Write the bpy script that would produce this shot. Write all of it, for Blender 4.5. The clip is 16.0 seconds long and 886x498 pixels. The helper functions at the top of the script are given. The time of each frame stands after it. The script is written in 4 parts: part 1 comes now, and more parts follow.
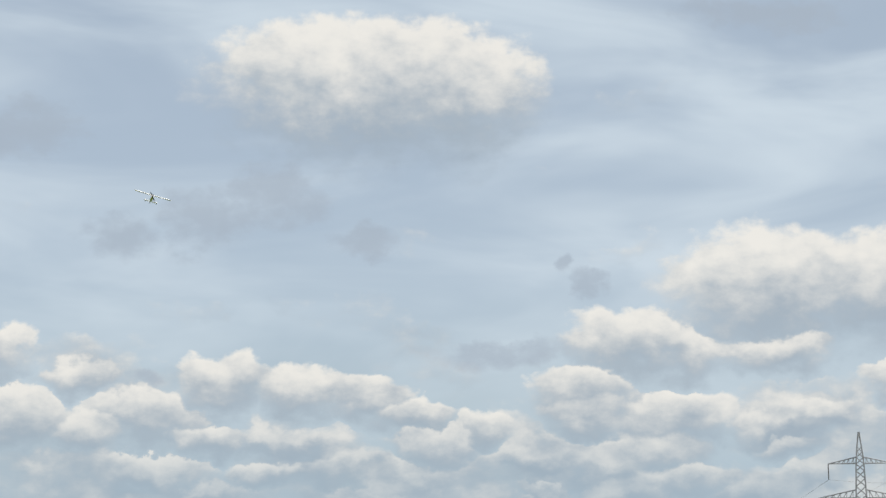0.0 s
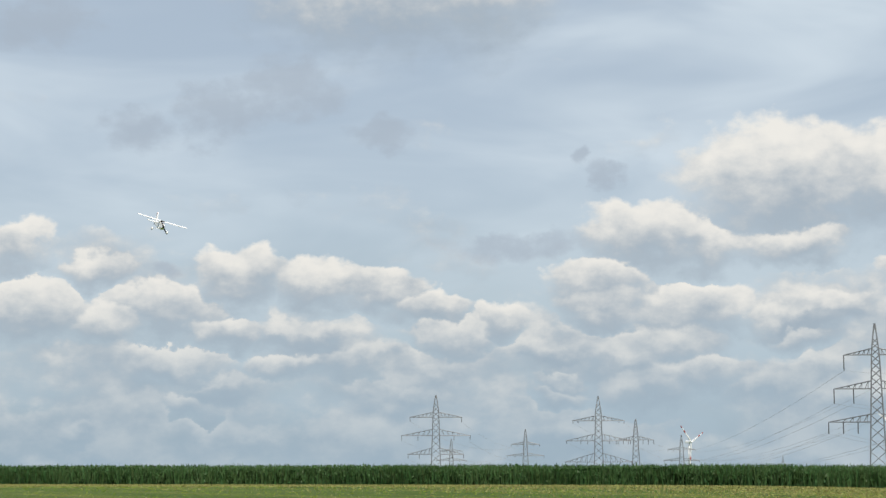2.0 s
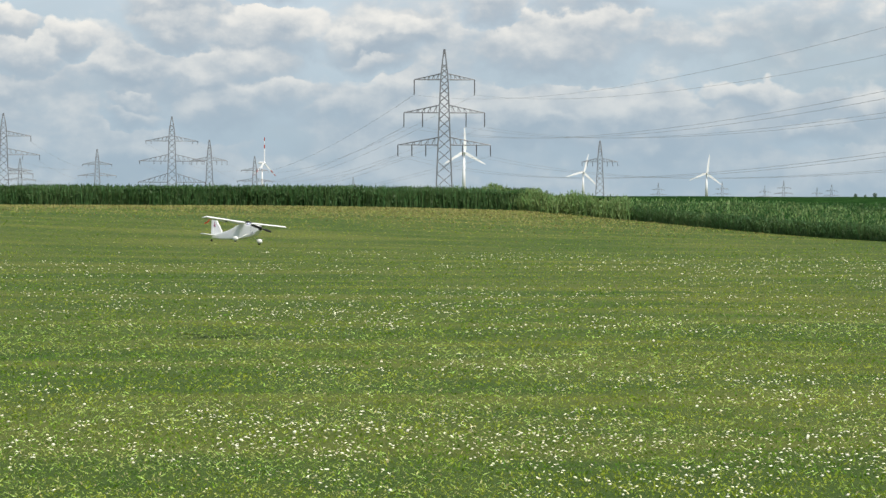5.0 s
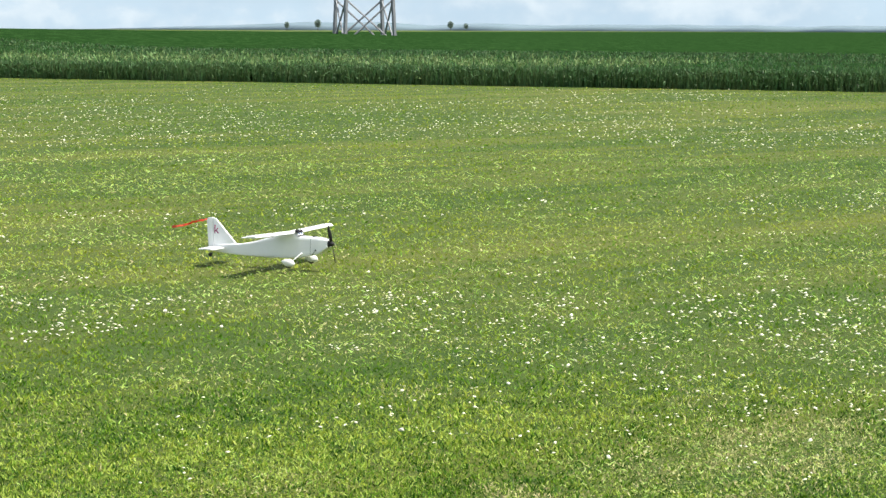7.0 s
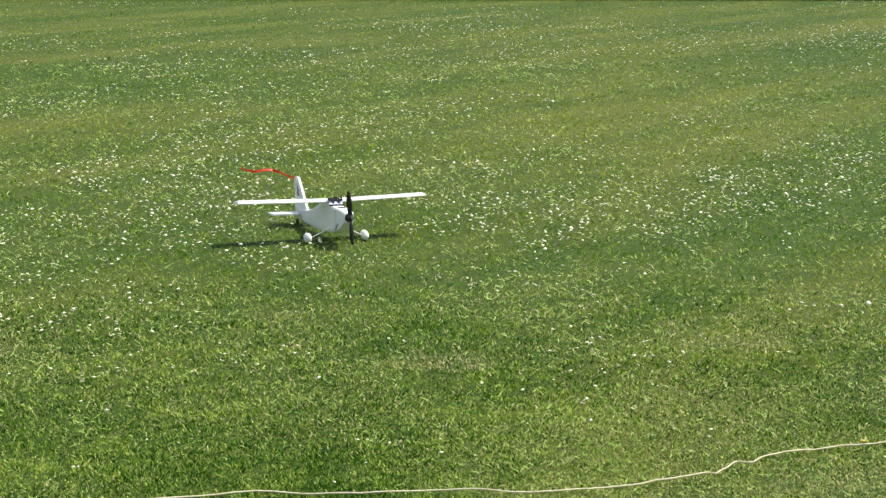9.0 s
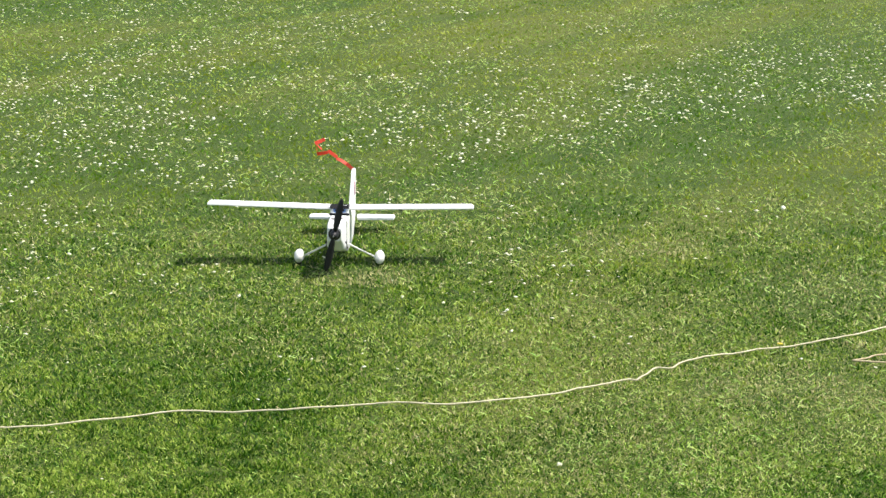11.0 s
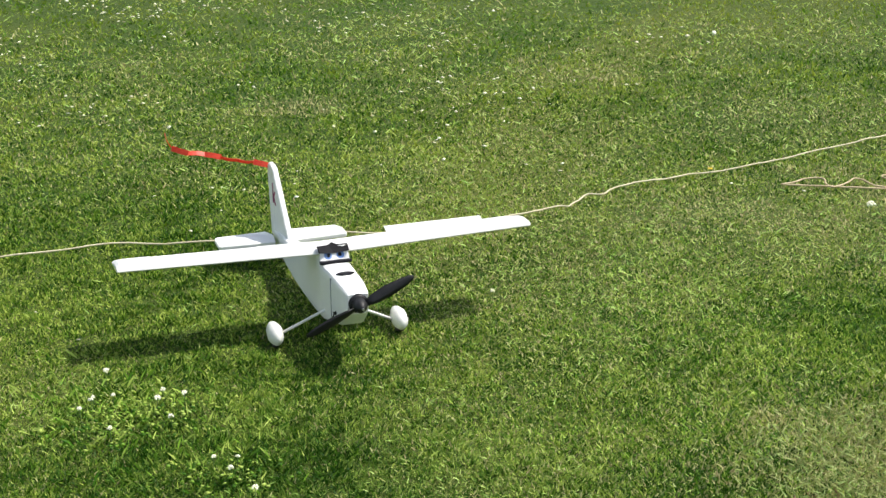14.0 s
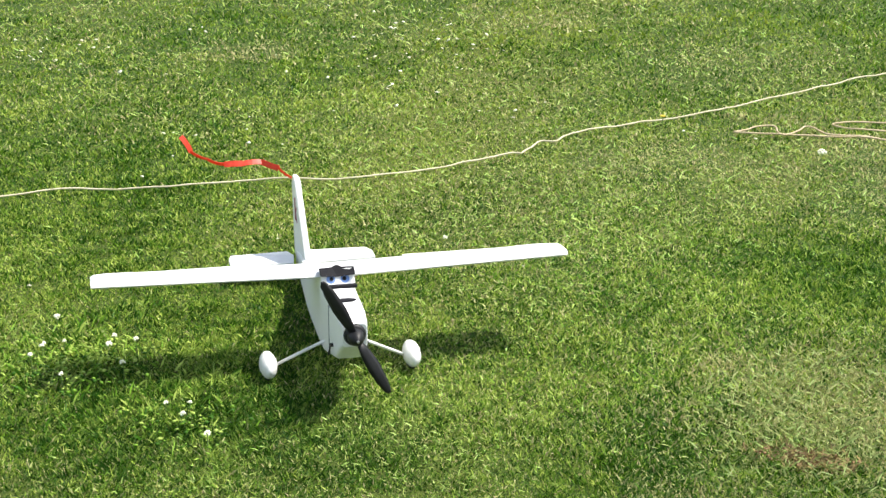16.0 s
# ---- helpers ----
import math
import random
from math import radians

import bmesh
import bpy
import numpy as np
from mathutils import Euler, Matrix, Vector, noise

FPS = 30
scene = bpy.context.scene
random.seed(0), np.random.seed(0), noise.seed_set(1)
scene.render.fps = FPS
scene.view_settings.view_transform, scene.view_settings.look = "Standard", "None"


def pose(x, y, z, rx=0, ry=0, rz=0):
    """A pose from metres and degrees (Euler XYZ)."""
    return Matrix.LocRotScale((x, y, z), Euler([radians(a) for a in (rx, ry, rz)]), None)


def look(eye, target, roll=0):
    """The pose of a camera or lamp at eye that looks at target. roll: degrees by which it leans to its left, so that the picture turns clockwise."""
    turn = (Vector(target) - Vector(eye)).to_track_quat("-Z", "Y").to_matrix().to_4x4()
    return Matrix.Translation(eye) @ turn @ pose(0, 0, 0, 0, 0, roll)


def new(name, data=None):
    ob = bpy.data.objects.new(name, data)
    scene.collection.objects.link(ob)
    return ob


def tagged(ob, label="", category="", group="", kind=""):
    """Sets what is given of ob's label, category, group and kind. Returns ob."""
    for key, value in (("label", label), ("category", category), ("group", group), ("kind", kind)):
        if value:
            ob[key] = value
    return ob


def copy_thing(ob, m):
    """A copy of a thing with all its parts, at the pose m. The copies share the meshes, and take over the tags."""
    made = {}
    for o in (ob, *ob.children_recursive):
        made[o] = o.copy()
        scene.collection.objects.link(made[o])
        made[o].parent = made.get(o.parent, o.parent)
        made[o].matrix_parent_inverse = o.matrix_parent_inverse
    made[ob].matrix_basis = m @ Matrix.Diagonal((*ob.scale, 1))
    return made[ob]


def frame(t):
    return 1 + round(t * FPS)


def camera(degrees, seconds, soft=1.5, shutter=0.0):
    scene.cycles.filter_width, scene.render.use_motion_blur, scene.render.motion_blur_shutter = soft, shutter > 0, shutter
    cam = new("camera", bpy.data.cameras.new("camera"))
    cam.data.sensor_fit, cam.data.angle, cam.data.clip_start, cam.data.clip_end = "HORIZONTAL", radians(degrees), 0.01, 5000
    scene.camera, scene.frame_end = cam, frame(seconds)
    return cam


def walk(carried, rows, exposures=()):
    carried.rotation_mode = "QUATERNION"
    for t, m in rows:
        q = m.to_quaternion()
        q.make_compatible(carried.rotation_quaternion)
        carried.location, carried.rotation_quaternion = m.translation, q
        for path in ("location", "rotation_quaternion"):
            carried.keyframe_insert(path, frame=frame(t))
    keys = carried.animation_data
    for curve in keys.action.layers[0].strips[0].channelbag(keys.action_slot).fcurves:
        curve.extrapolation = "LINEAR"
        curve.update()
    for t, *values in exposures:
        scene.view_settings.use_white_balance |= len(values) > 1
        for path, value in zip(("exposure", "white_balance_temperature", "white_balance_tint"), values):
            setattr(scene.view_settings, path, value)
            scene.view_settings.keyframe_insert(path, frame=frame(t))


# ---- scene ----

EYE = Vector((0.0, 0.0, 1.80))


def toward(az, el):
    """Unit vector to a compass bearing (degrees, clockwise from +y) and an elevation."""
    a, e = radians(az), radians(el)
    return Vector((math.sin(a) * math.cos(e), math.cos(a) * math.cos(e), math.sin(e)))


# ---------- camera: seconds, bearing, tilt, lean ----------
VIEW = [
    (0.0, -13.30, 10.90, 0.00),
    (0.5, -14.05, 10.12, 0.00),
    (1.0, -14.47, 9.58, 0.00),
    (1.5, -14.46, 8.60, 0.00),
    (2.0, -13.85, 7.38, 0.00),
    (2.5, -13.13, 5.67, 0.00),
    (3.0, -11.42, 4.36, 0.00),
    (3.5, -8.32, 3.54, 0.00),
    (4.0, -5.69, 1.77, 0.00),
    (4.5, -3.67, -0.19, -0.10),
    (5.0, 0.00, -1.71, -0.16),
    (5.2, 2.46, -2.27, -0.18),
    (7.3, 42.00, -8.01, -0.40),
    (7.5, 46.33, -8.20, -0.40),
    (8.0, 54.97, -8.62, -0.42),
    (8.5, 60.28, -9.22, -0.35),
    (9.0, 63.45, -10.00, -0.26),
    (9.2, 64.18, -10.10, -0.22),
    (11.3, 66.19, -13.40, 0.60),
    (11.5, 65.77, -14.17, 0.70),
    (12.0, 64.54, -16.03, 1.00),
    (12.5, 64.83, -17.07, 1.10),
    (13.0, 65.92, -17.75, 1.00),
    (13.5, 67.31, -17.93, 0.90),
    (14.0, 68.39, -18.44, 0.70),
    (14.5, 69.07, -18.87, 0.50),
    (15.0, 69.42, -18.67, 0.30),
    (15.5, 69.51, -18.58, 0.20),
    (16.0, 70.02, -20.20, 0.00),
]
cam = camera(28.4, 16.0, soft=1.45)
walk(cam, [(t, look(EYE, EYE + toward(az, el), -lean)) for t, az, el, lean in VIEW],
     exposures=[(0.0, -0.22), (1.0, -0.28), (2.0, -0.21), (3.0, -0.21), (4.5, -0.18), (5.2, -0.08), (7.3, 0.52), (8.0, 0.45), (8.5, 0.40), (9.0, 0.12), (9.4, 0.14), (11.5, 0.38), (12.0, 0.38), (12.5, 0.24), (13.5, 0.14), (14.2, 0.14), (15.0, 0.54), (16.0, 0.54)])

# ---------- sun and sky ----------
SUN_AZ, SUN_EL = 146.0, 60.0
sun = new("sun", bpy.data.lights.new("sun", "SUN"))
sun.data.energy, sun.data.angle, sun.data.color = 5.0, radians(0.6), (1.0, 0.95, 0.87)
sun.matrix_world = look(toward(SUN_AZ, SUN_EL) * 60, (0, 0, 0))

# bearing, elevation, half width, half height of the cumulus clouds over the field
CLOUDS = [
    (-2.6, 9.8, 3.51, 1.76), (-8.7, 6.5, 1.76, 0.92), (-6, 5.8, 2.4, 0.89), (-7.3, 8.2, 2.4, 1.02),
    (-5.2, 7.9, 1.85, 0.74), (-1.1, 5.7, 1.29, 0.65), (-2.7, 5.4, 1.48, 0.55), (-2.5, 7.8, 2.03, 0.59),
    (-20.7, 6.8, 1.57, 0.92), (-18.2, 6.5, 1.76, 0.74), (-16.1, 6.4, 1.39, 0.67), (-14.6, 5.9, 1.57, 0.59),
    (-27.4, 5.6, 2.03, 1.11), (-23, 5.7, 2.03, 0.89), (-24.9, 5.1, 1.66, 0.74), (-21.2, 5, 1.48, 0.59),
    (-17.3, 4, 1.76, 0.78), (-18.9, 3.7, 1.85, 0.48), (-22.7, 3.8, 1.76, 0.7), (-7.5, 3.8, 2.03, 0.74),
    (-5.9, 3.7, 2.03, 0.67), (-10.1, 3.4, 1.11, 0.37), (-12.1, 5.4, 1.11, 0.63), (-27.7, 7.7, 1.29, 0.78),
    (-25.1, 7, 1.29, 0.63), (-25.7, 1.7, 1.11, 0.37), (-22.2, 2.5, 1.11, 0.41), (-15.2, 3, 1.11, 0.44),
    (-16.4, 16.5, 4.9, 2.0), (-13.2, 16.5, 3.0, 1.9), (1.9, 9.8, 5.36, 1.66), (4.4, 7.4, 2.03, 1.11),
    (1.4, 6.7, 1.29, 0.63), (4, 5.9, 2.4, 0.85), (5.6, 9.5, 2.4, 1.29), (-6.7, 4.8, 2.03, 0.96),
    (-8.8, 5.8, 1.66, 0.67), (-7.4, 3.3, 2.03, 0.78), (3.1, 5.3, 3.14, 0.92), (9.8, 3.5, 1.66, 0.52),
    (3.2, 2.8, 1.66, 0.41), (-2.3, 4.9, 1.11, 0.48), (-10.3, 3, 1.11, 0.41), (-13.6, 4.9, 1.66, 0.74),
    (11.8, 2.4, 2.03, 0.44),
]
# thin grey shreds
WISPS = [
    (-19.2, 13, 2.03, 0.92), (-21.2, 12.3, 1.66, 1.02), (-24.1, 11.7, 1.48, 0.67), (-16.2, 11.5, 1.39, 0.59),
    (-9.3, 10.5, 0.41, 0.44), (-8.6, 9.9, 0.63, 0.33), (-11.7, 8, 2.59, 0.48), (-23.2, 7, 0.63, 0.3),
    (-27.7, 14.8, 2.03, 0.74), (-27.1, 14.9, 1.66, 1.02), (-2.8, 18.6, 3.33, 0.48),
]


class Nodes:
    """Short hand for node trees."""

    def __init__(self, tree):
        self.tree, self.nodes, self.links = tree, tree.nodes, tree.links

    def add(self, kind, ins=None, **props):
        n = self.nodes.new(kind)
        for k, v in props.items():
            setattr(n, k, v)
        for k, v in (ins or {}).items():
            if isinstance(v, bpy.types.NodeSocket):
                self.links.new(v, n.inputs[k])
            else:
                n.inputs[k].default_value = v
        return n

    def math(self, op, a, b=0.0, c=0.0, clamp=False):
        return self.add("ShaderNodeMath", {0: a, 1: b, 2: c}, operation=op, use_clamp=clamp).outputs[0]

    def vec(self, op, a, b=(0, 0, 0), c=(0, 0, 0)):
        n = self.add("ShaderNodeVectorMath", {0: a, 1: b, 2: c}, operation=op)
        return n.outputs["Value"] if op in ("LENGTH", "DOT_PRODUCT") else n.outputs[0]

    def step(self, x, lo, hi, out_lo=0.0, out_hi=1.0):
        return self.add("ShaderNodeMapRange", {0: x, 1: lo, 2: hi, 3: out_lo, 4: out_hi}, interpolation_type="SMOOTHSTEP").outputs[0]

    def mix(self, f, a, b):
        n = self.add("ShaderNodeMix", data_type="RGBA")
        for s, v in ((n.inputs[0], f), (n.inputs[6], a), (n.inputs[7], b)):
            if isinstance(v, bpy.types.NodeSocket):
                self.links.new(v, s)
            else:
                s.default_value = v if not isinstance(v, tuple) else (*v[:3], 1.0)
        return n.outputs[2]

    def noise(self, vector, scale, detail=4.0, rough=0.55, distort=0.0):
        return self.add("ShaderNodeTexNoise", {"Vector": vector, "Scale": scale, "Detail": detail, "Roughness": rough, "Distortion": distort})


def build_sky():
    world = bpy.data.worlds.new("sky")
    scene.world = world
    world.use_nodes = True
    n = Nodes(world.node_tree)
    n.nodes.clear()
    way = n.add("ShaderNodeTexCoord").outputs["Generated"]
    sep = n.add("ShaderNodeSeparateXYZ", {0: way})
    az = n.math("MULTIPLY", n.math("ARCTAN2", sep.outputs[0], sep.outputs[1]), 57.2958)
    el = n.math("MULTIPLY", n.math("ARCSINE", sep.outputs[2]), 57.2958)
    flat = n.add("ShaderNodeCombineXYZ", {0: az, 1: el, 2: 0.0}).outputs[0]
    air = n.add("ShaderNodeTexSky", sky_type="NISHITA", sun_disc=False, sun_elevation=radians(SUN_EL), sun_rotation=radians(SUN_AZ),
                dust_density=2.5, ozone_density=1.2, air_density=1.0)
    blue = n.vec("SCALE", air.outputs[0])
    blue.node.inputs["Scale"].default_value = 0.105
    # thin high veil in slanting streaks
    lean = n.vec("MULTIPLY", n.vec("ADD", flat, (0, 0, 3)), (0.085, 0.30, 1.0))
    veil = n.noise(lean, 1.0, 4.0, 0.5, 0.5).outputs[0]
    low = n.step(el, 1.0, 16.0, 0.16, 0.0)
    veil = n.step(n.math("ADD", veil, low), 0.34, 0.74, 0.50, 0.95)
    # the air is clearer overhead
    veil = n.math("MULTIPLY", veil, n.step(el, 22.0, 42.0, 1.0, 0.20))
    colour = n.mix(veil, blue, n.mix(n.step(el, 3.0, 11.0), (0.520, 0.622, 0.692), (0.635, 0.728, 0.806)))
    # the clouds' billows
    bw = n.noise(n.vec("MULTIPLY", flat, (0.75, 1.0, 1.0)), 0.50, 4.5, 0.48)
    warp = n.vec("SUBTRACT", bw.outputs["Color"], (0.5, 0.5, 0.5))
    place = n.vec("MULTIPLY_ADD", warp, (1.9, 1.5, 0.0), flat)
    curl = n.noise(n.vec("MULTIPLY", n.vec("ADD", flat, (17, 5, 0)), (0.8, 1.0, 1.0)), 1.15, 5.0, 0.55).outputs["Color"]
    place = n.vec("MULTIPLY_ADD", n.vec("SUBTRACT", curl, (0.5, 0.5, 0.5)), (1.7, 1.2, 0.0), place)
    place = n.vec("ADD", place, (-0.15, 0.30, 0.0))
    fine = n.noise(n.vec("MULTIPLY", flat, (0.7, 1.0, 1.0)), 1.5, 8.0, 0.56).outputs[0]

    def lump(c):
        q = n.vec("MULTIPLY_ADD", place, (1 / c[2], 1 / c[3], 0.0), (-c[0] / c[2], -c[1] / c[3], 0.0))
        y = n.add("ShaderNodeSeparateXYZ", {0: q})
        deep = n.math("MAXIMUM", y.outputs[1], n.math("MULTIPLY", y.outputs[1], -0.72))
        wide = n.math("MULTIPLY", y.outputs[0], y.outputs[0])
        return y.outputs[1], n.math("SUBTRACT", 1.0, n.math("MULTIPLY_ADD", deep, deep, wide))

    # wide distribution of small far cumulus, flattened towards the horizon
    deck = n.noise(n.vec("MULTIPLY", n.vec("ADD", place, (40, 0, 0)), (0.22, 0.60, 1.0)), 1.0, 2.5, 0.45).outputs[0]
    deck2 = n.noise(n.vec("MULTIPLY", n.vec("ADD", place, (40, -0.55, 0)), (0.22, 0.60, 1.0)), 1.0, 2.5, 0.45).outputs[0]
    total = n.math("MULTIPLY", n.math("SUBTRACT", deck, n.step(el, 3.0, 10.0, 0.415, 0.74)), 4.0)
    height = n.math("MULTIPLY", n.math("SUBTRACT", deck2, deck), 3.5)
    for c in CLOUDS:
        y, d = lump(c)
        nearer = n.step(n.math("SUBTRACT", d, total), -0.35, 0.35)
        total = n.math("MAXIMUM", d, total)
        height = n.math("ADD", n.math("MULTIPLY", height, n.math("SUBTRACT", 1.0, nearer)), n.math("MULTIPLY", y, nearer))
    ragged = n.math("MULTIPLY", n.math("SUBTRACT", fine, 0.5), 1.2)
    edge = n.step(height, -0.6, 0.5, 1.15, 0.10)
    cover = n.add("ShaderNodeMapRange", {0: n.math("ADD", total, ragged), 1: -0.50, 2: edge}, interpolation_type="SMOOTHSTEP").outputs[0]
    lit = n.math("ADD", height, n.math("MULTIPLY", n.math("SUBTRACT", fine, 0.5), 1.7))
    lit = n.math("ADD", lit, n.math("MULTIPLY", n.math("SUBTRACT", bw.outputs[0], 0.5), 1.2))
    lit = n.step(n.math("SUBTRACT", lit, n.step(el, 2.0, 9.0, 0.16, 0.02)), -0.98, 1.02)
    shade = n.mix(lit, (0.365, 0.435, 0.505), (0.90, 0.868, 0.805))
    colour = n.mix(n.math("MULTIPLY", cover, 0.90), colour, shade)
    wisp = None
    for c in WISPS:
        d = lump(c)[1]
        wisp = d if wisp is None else n.math("MAXIMUM", wisp, d)
    wisp = n.step(n.math("ADD", wisp, n.math("MULTIPLY", n.math("SUBTRACT", fine, 0.5), 2.2)), -0.2, 1.1, 0.0, 0.66)
    colour = n.mix(wisp, colour, (0.40, 0.465, 0.545))
    # pale haze along the horizon
    colour = n.mix(n.step(el, 0.0, 6.5, 0.70, 0.0), colour, (0.335, 0.450, 0.545))
    bg = n.add("ShaderNodeBackground", {"Color": colour, "Strength": 1.14})
    n.links.new(bg.outputs[0], n.add("ShaderNodeOutputWorld").inputs[0])


build_sky()


# ---------- materials ----------
def material(name, base, rough=0.6, metal=0.0, second=None, scale=8.0, fine=60.0, bump=0.0, amount=0.5, island=0.0, spec=0.5, through_light=0.0):
    """A surface with two scales of variation between base and second, fine relief, and a shift per piece."""
    m = bpy.data.materials.new(name)
    m.use_nodes = True
    n = Nodes(m.node_tree)
    bsdf = n.nodes["Principled BSDF"]
    second = second or tuple(c * 0.75 for c in base)
    co = n.add("ShaderNodeTexCoord").outputs["Object"]
    a = n.noise(co, scale, 4.0).outputs[0]
    b = n.noise(co, fine, 3.0).outputs[0]
    f = n.math("ADD", n.math("MULTIPLY", n.step(a, 0.3, 0.7), 0.6), n.math("MULTIPLY", n.step(b, 0.3, 0.7), 0.4))
    f = n.math("MULTIPLY", f, amount * 2, clamp=True)
    colour = n.mix(f, base, second)
    if island:
        r = n.add("ShaderNodeNewGeometry").outputs["Random Per Island"]
        hsv = n.add("ShaderNodeHueSaturation", {"Color": colour, "Value": n.math("MULTIPLY_ADD", r, island, 1 - island / 2),
                                                "Hue": n.math("MULTIPLY_ADD", r, 0.05, 0.475)})
        colour = hsv.outputs[0]
    n.links.new(colour, bsdf.inputs["Base Color"])
    bsdf.inputs["Roughness"].default_value, bsdf.inputs["Metallic"].default_value = rough, metal
    bsdf.inputs["Specular IOR Level"].default_value = spec
    if bump:
        bp = n.add("ShaderNodeBump", {"Strength": bump, "Distance": 0.01, "Height": b})
        n.links.new(bp.outputs[0], bsdf.inputs["Normal"])
    if through_light:
        out = n.nodes["Material Output"]
        tr = n.add("ShaderNodeBsdfTranslucent", {"Color": colour})
        mx = n.add("ShaderNodeMixShader", {0: through_light, 1: bsdf.outputs[0], 2: tr.outputs[0]})
        n.links.new(mx.outputs[0], out.inputs[0])
    return m


FOAM = material("white_foam", (0.86, 0.86, 0.85), 0.45, second=(0.79, 0.79, 0.78), scale=6, fine=400, bump=0.06)
WHITE_PLASTIC = material("white_plastic", (0.85, 0.85, 0.83), 0.35, second=(0.74, 0.73, 0.69), scale=15, fine=120)
BLACK_PLASTIC = material("black_plastic", (0.010, 0.010, 0.011), 0.5, second=(0.02, 0.02, 0.022), scale=20, fine=200, spec=0.3)
BLACK_FILM = material("black_film", (0.012, 0.012, 0.014), 0.8, second=(0.022, 0.022, 0.025), spec=0.12)
RUBBER = material("black_rubber", (0.02, 0.02, 0.02), 0.8, second=(0.05, 0.045, 0.04))
STEEL = material("steel_wire", (0.6, 0.6, 0.58), 0.35, 0.9, second=(0.4, 0.4, 0.4))
PANEL_GAP = material("grey_seam", (0.30, 0.31, 0.32), 0.7)
BLUE_FILM = material("blue_film", (0.10, 0.22, 0.55), 0.35, second=(0.25, 0.38, 0.7))
PURPLE_FILM = material("purple_red_film", (0.38, 0.03, 0.12), 0.4, second=(0.25, 0.03, 0.14))
RED_RIBBON = material("red_ribbon", (0.90, 0.10, 0.05), 0.5, second=(0.78, 0.06, 0.03), scale=30, through_light=0.35)
CORD = material("cream_cord", (0.72, 0.66, 0.46), 0.7, second=(0.5, 0.43, 0.28), scale=25, fine=300)
OLD_CORD = material("tan_cord", (0.62, 0.50, 0.32), 0.7, second=(0.42, 0.32, 0.19), scale=25, fine=300)
GALVANISED = material("galvanised_steel", (0.23, 0.24, 0.25), 0.6, 0.3, second=(0.17, 0.18, 0.19), scale=0.2, fine=2)
INSULATOR = material("brown_insulator", (0.08, 0.07, 0.07), 0.3, second=(0.05, 0.045, 0.045))
CABLE = material("grey_cable", (0.36, 0.37, 0.38), 0.5, 0.2)
TOWER_WHITE = material("white_tower_paint", (0.88, 0.88, 0.88), 0.4, second=(0.83, 0.83, 0.83), scale=0.1, fine=1)
BLADE_RED = material("red_blade_paint", (0.5, 0.08, 0.06), 0.4)
DRY_GRASS = material("dry_blades", (0.62, 0.56, 0.27), 0.6, second=(0.40, 0.40, 0.16), scale=3, fine=20, island=0.5, through_light=0.25)
ROUGH = material("rough_straw_grass", (0.24, 0.25, 0.06), 0.7, second=(0.37, 0.33, 0.12), scale=0.8, fine=8, island=0.5, through_light=0.25)
STRAW = material("green_straw", (0.40, 0.44, 0.15), 0.6, second=(0.26, 0.34, 0.09), scale=3, fine=20, island=0.5, through_light=0.25)
WITHERED = material("withered_blades", (0.25, 0.17, 0.07), 0.8, second=(0.36, 0.26, 0.11), scale=9, fine=60, island=0.6)
CLIPPING = material("pale_clippings", (0.46, 0.54, 0.14), 0.6, second=(0.27, 0.42, 0.07), scale=3, fine=20, island=0.7, through_light=0.25)
PETALS = material("clover_petals", (0.93, 0.92, 0.77), 0.8, second=(0.88, 0.84, 0.56), scale=6, fine=90, island=0.25, spec=0.1)
YELLOW = material("yellow_petals", (0.75, 0.55, 0.04), 0.5)
CROP = material("green_crop", (0.042, 0.097, 0.026), 0.5, second=(0.084, 0.154, 0.051), scale=0.25, fine=5, island=0.5, spec=0.3, through_light=0.2)
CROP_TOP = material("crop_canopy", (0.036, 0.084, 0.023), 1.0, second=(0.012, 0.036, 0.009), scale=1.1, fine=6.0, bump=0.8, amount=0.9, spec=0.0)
WEED = material("pale_weeds", (0.115, 0.215, 0.055), 0.55, second=(0.22, 0.30, 0.10), scale=0.6, fine=6, island=0.6, through_light=0.25)
# leaf green paled towards grey, standing in for haze over the far trees
LEAVES = material("haze_tinted_leaves", (0.22, 0.28, 0.25), 0.8, second=(0.17, 0.23, 0.19), island=0.5)
BARK = material("tree_bark", (0.12, 0.09, 0.06), 0.9)
DIRT = material("bare_earth", (0.30, 0.19, 0.09), 0.95, second=(0.18, 0.11, 0.05), scale=9, fine=60, bump=0.8)
# blue-grey: the haze of distance is mixed into this colour
HILL = material("haze_tinted_hill", (0.16, 0.22, 0.26), 0.9, second=(0.13, 0.19, 0.21), scale=0.01, fine=0.1)


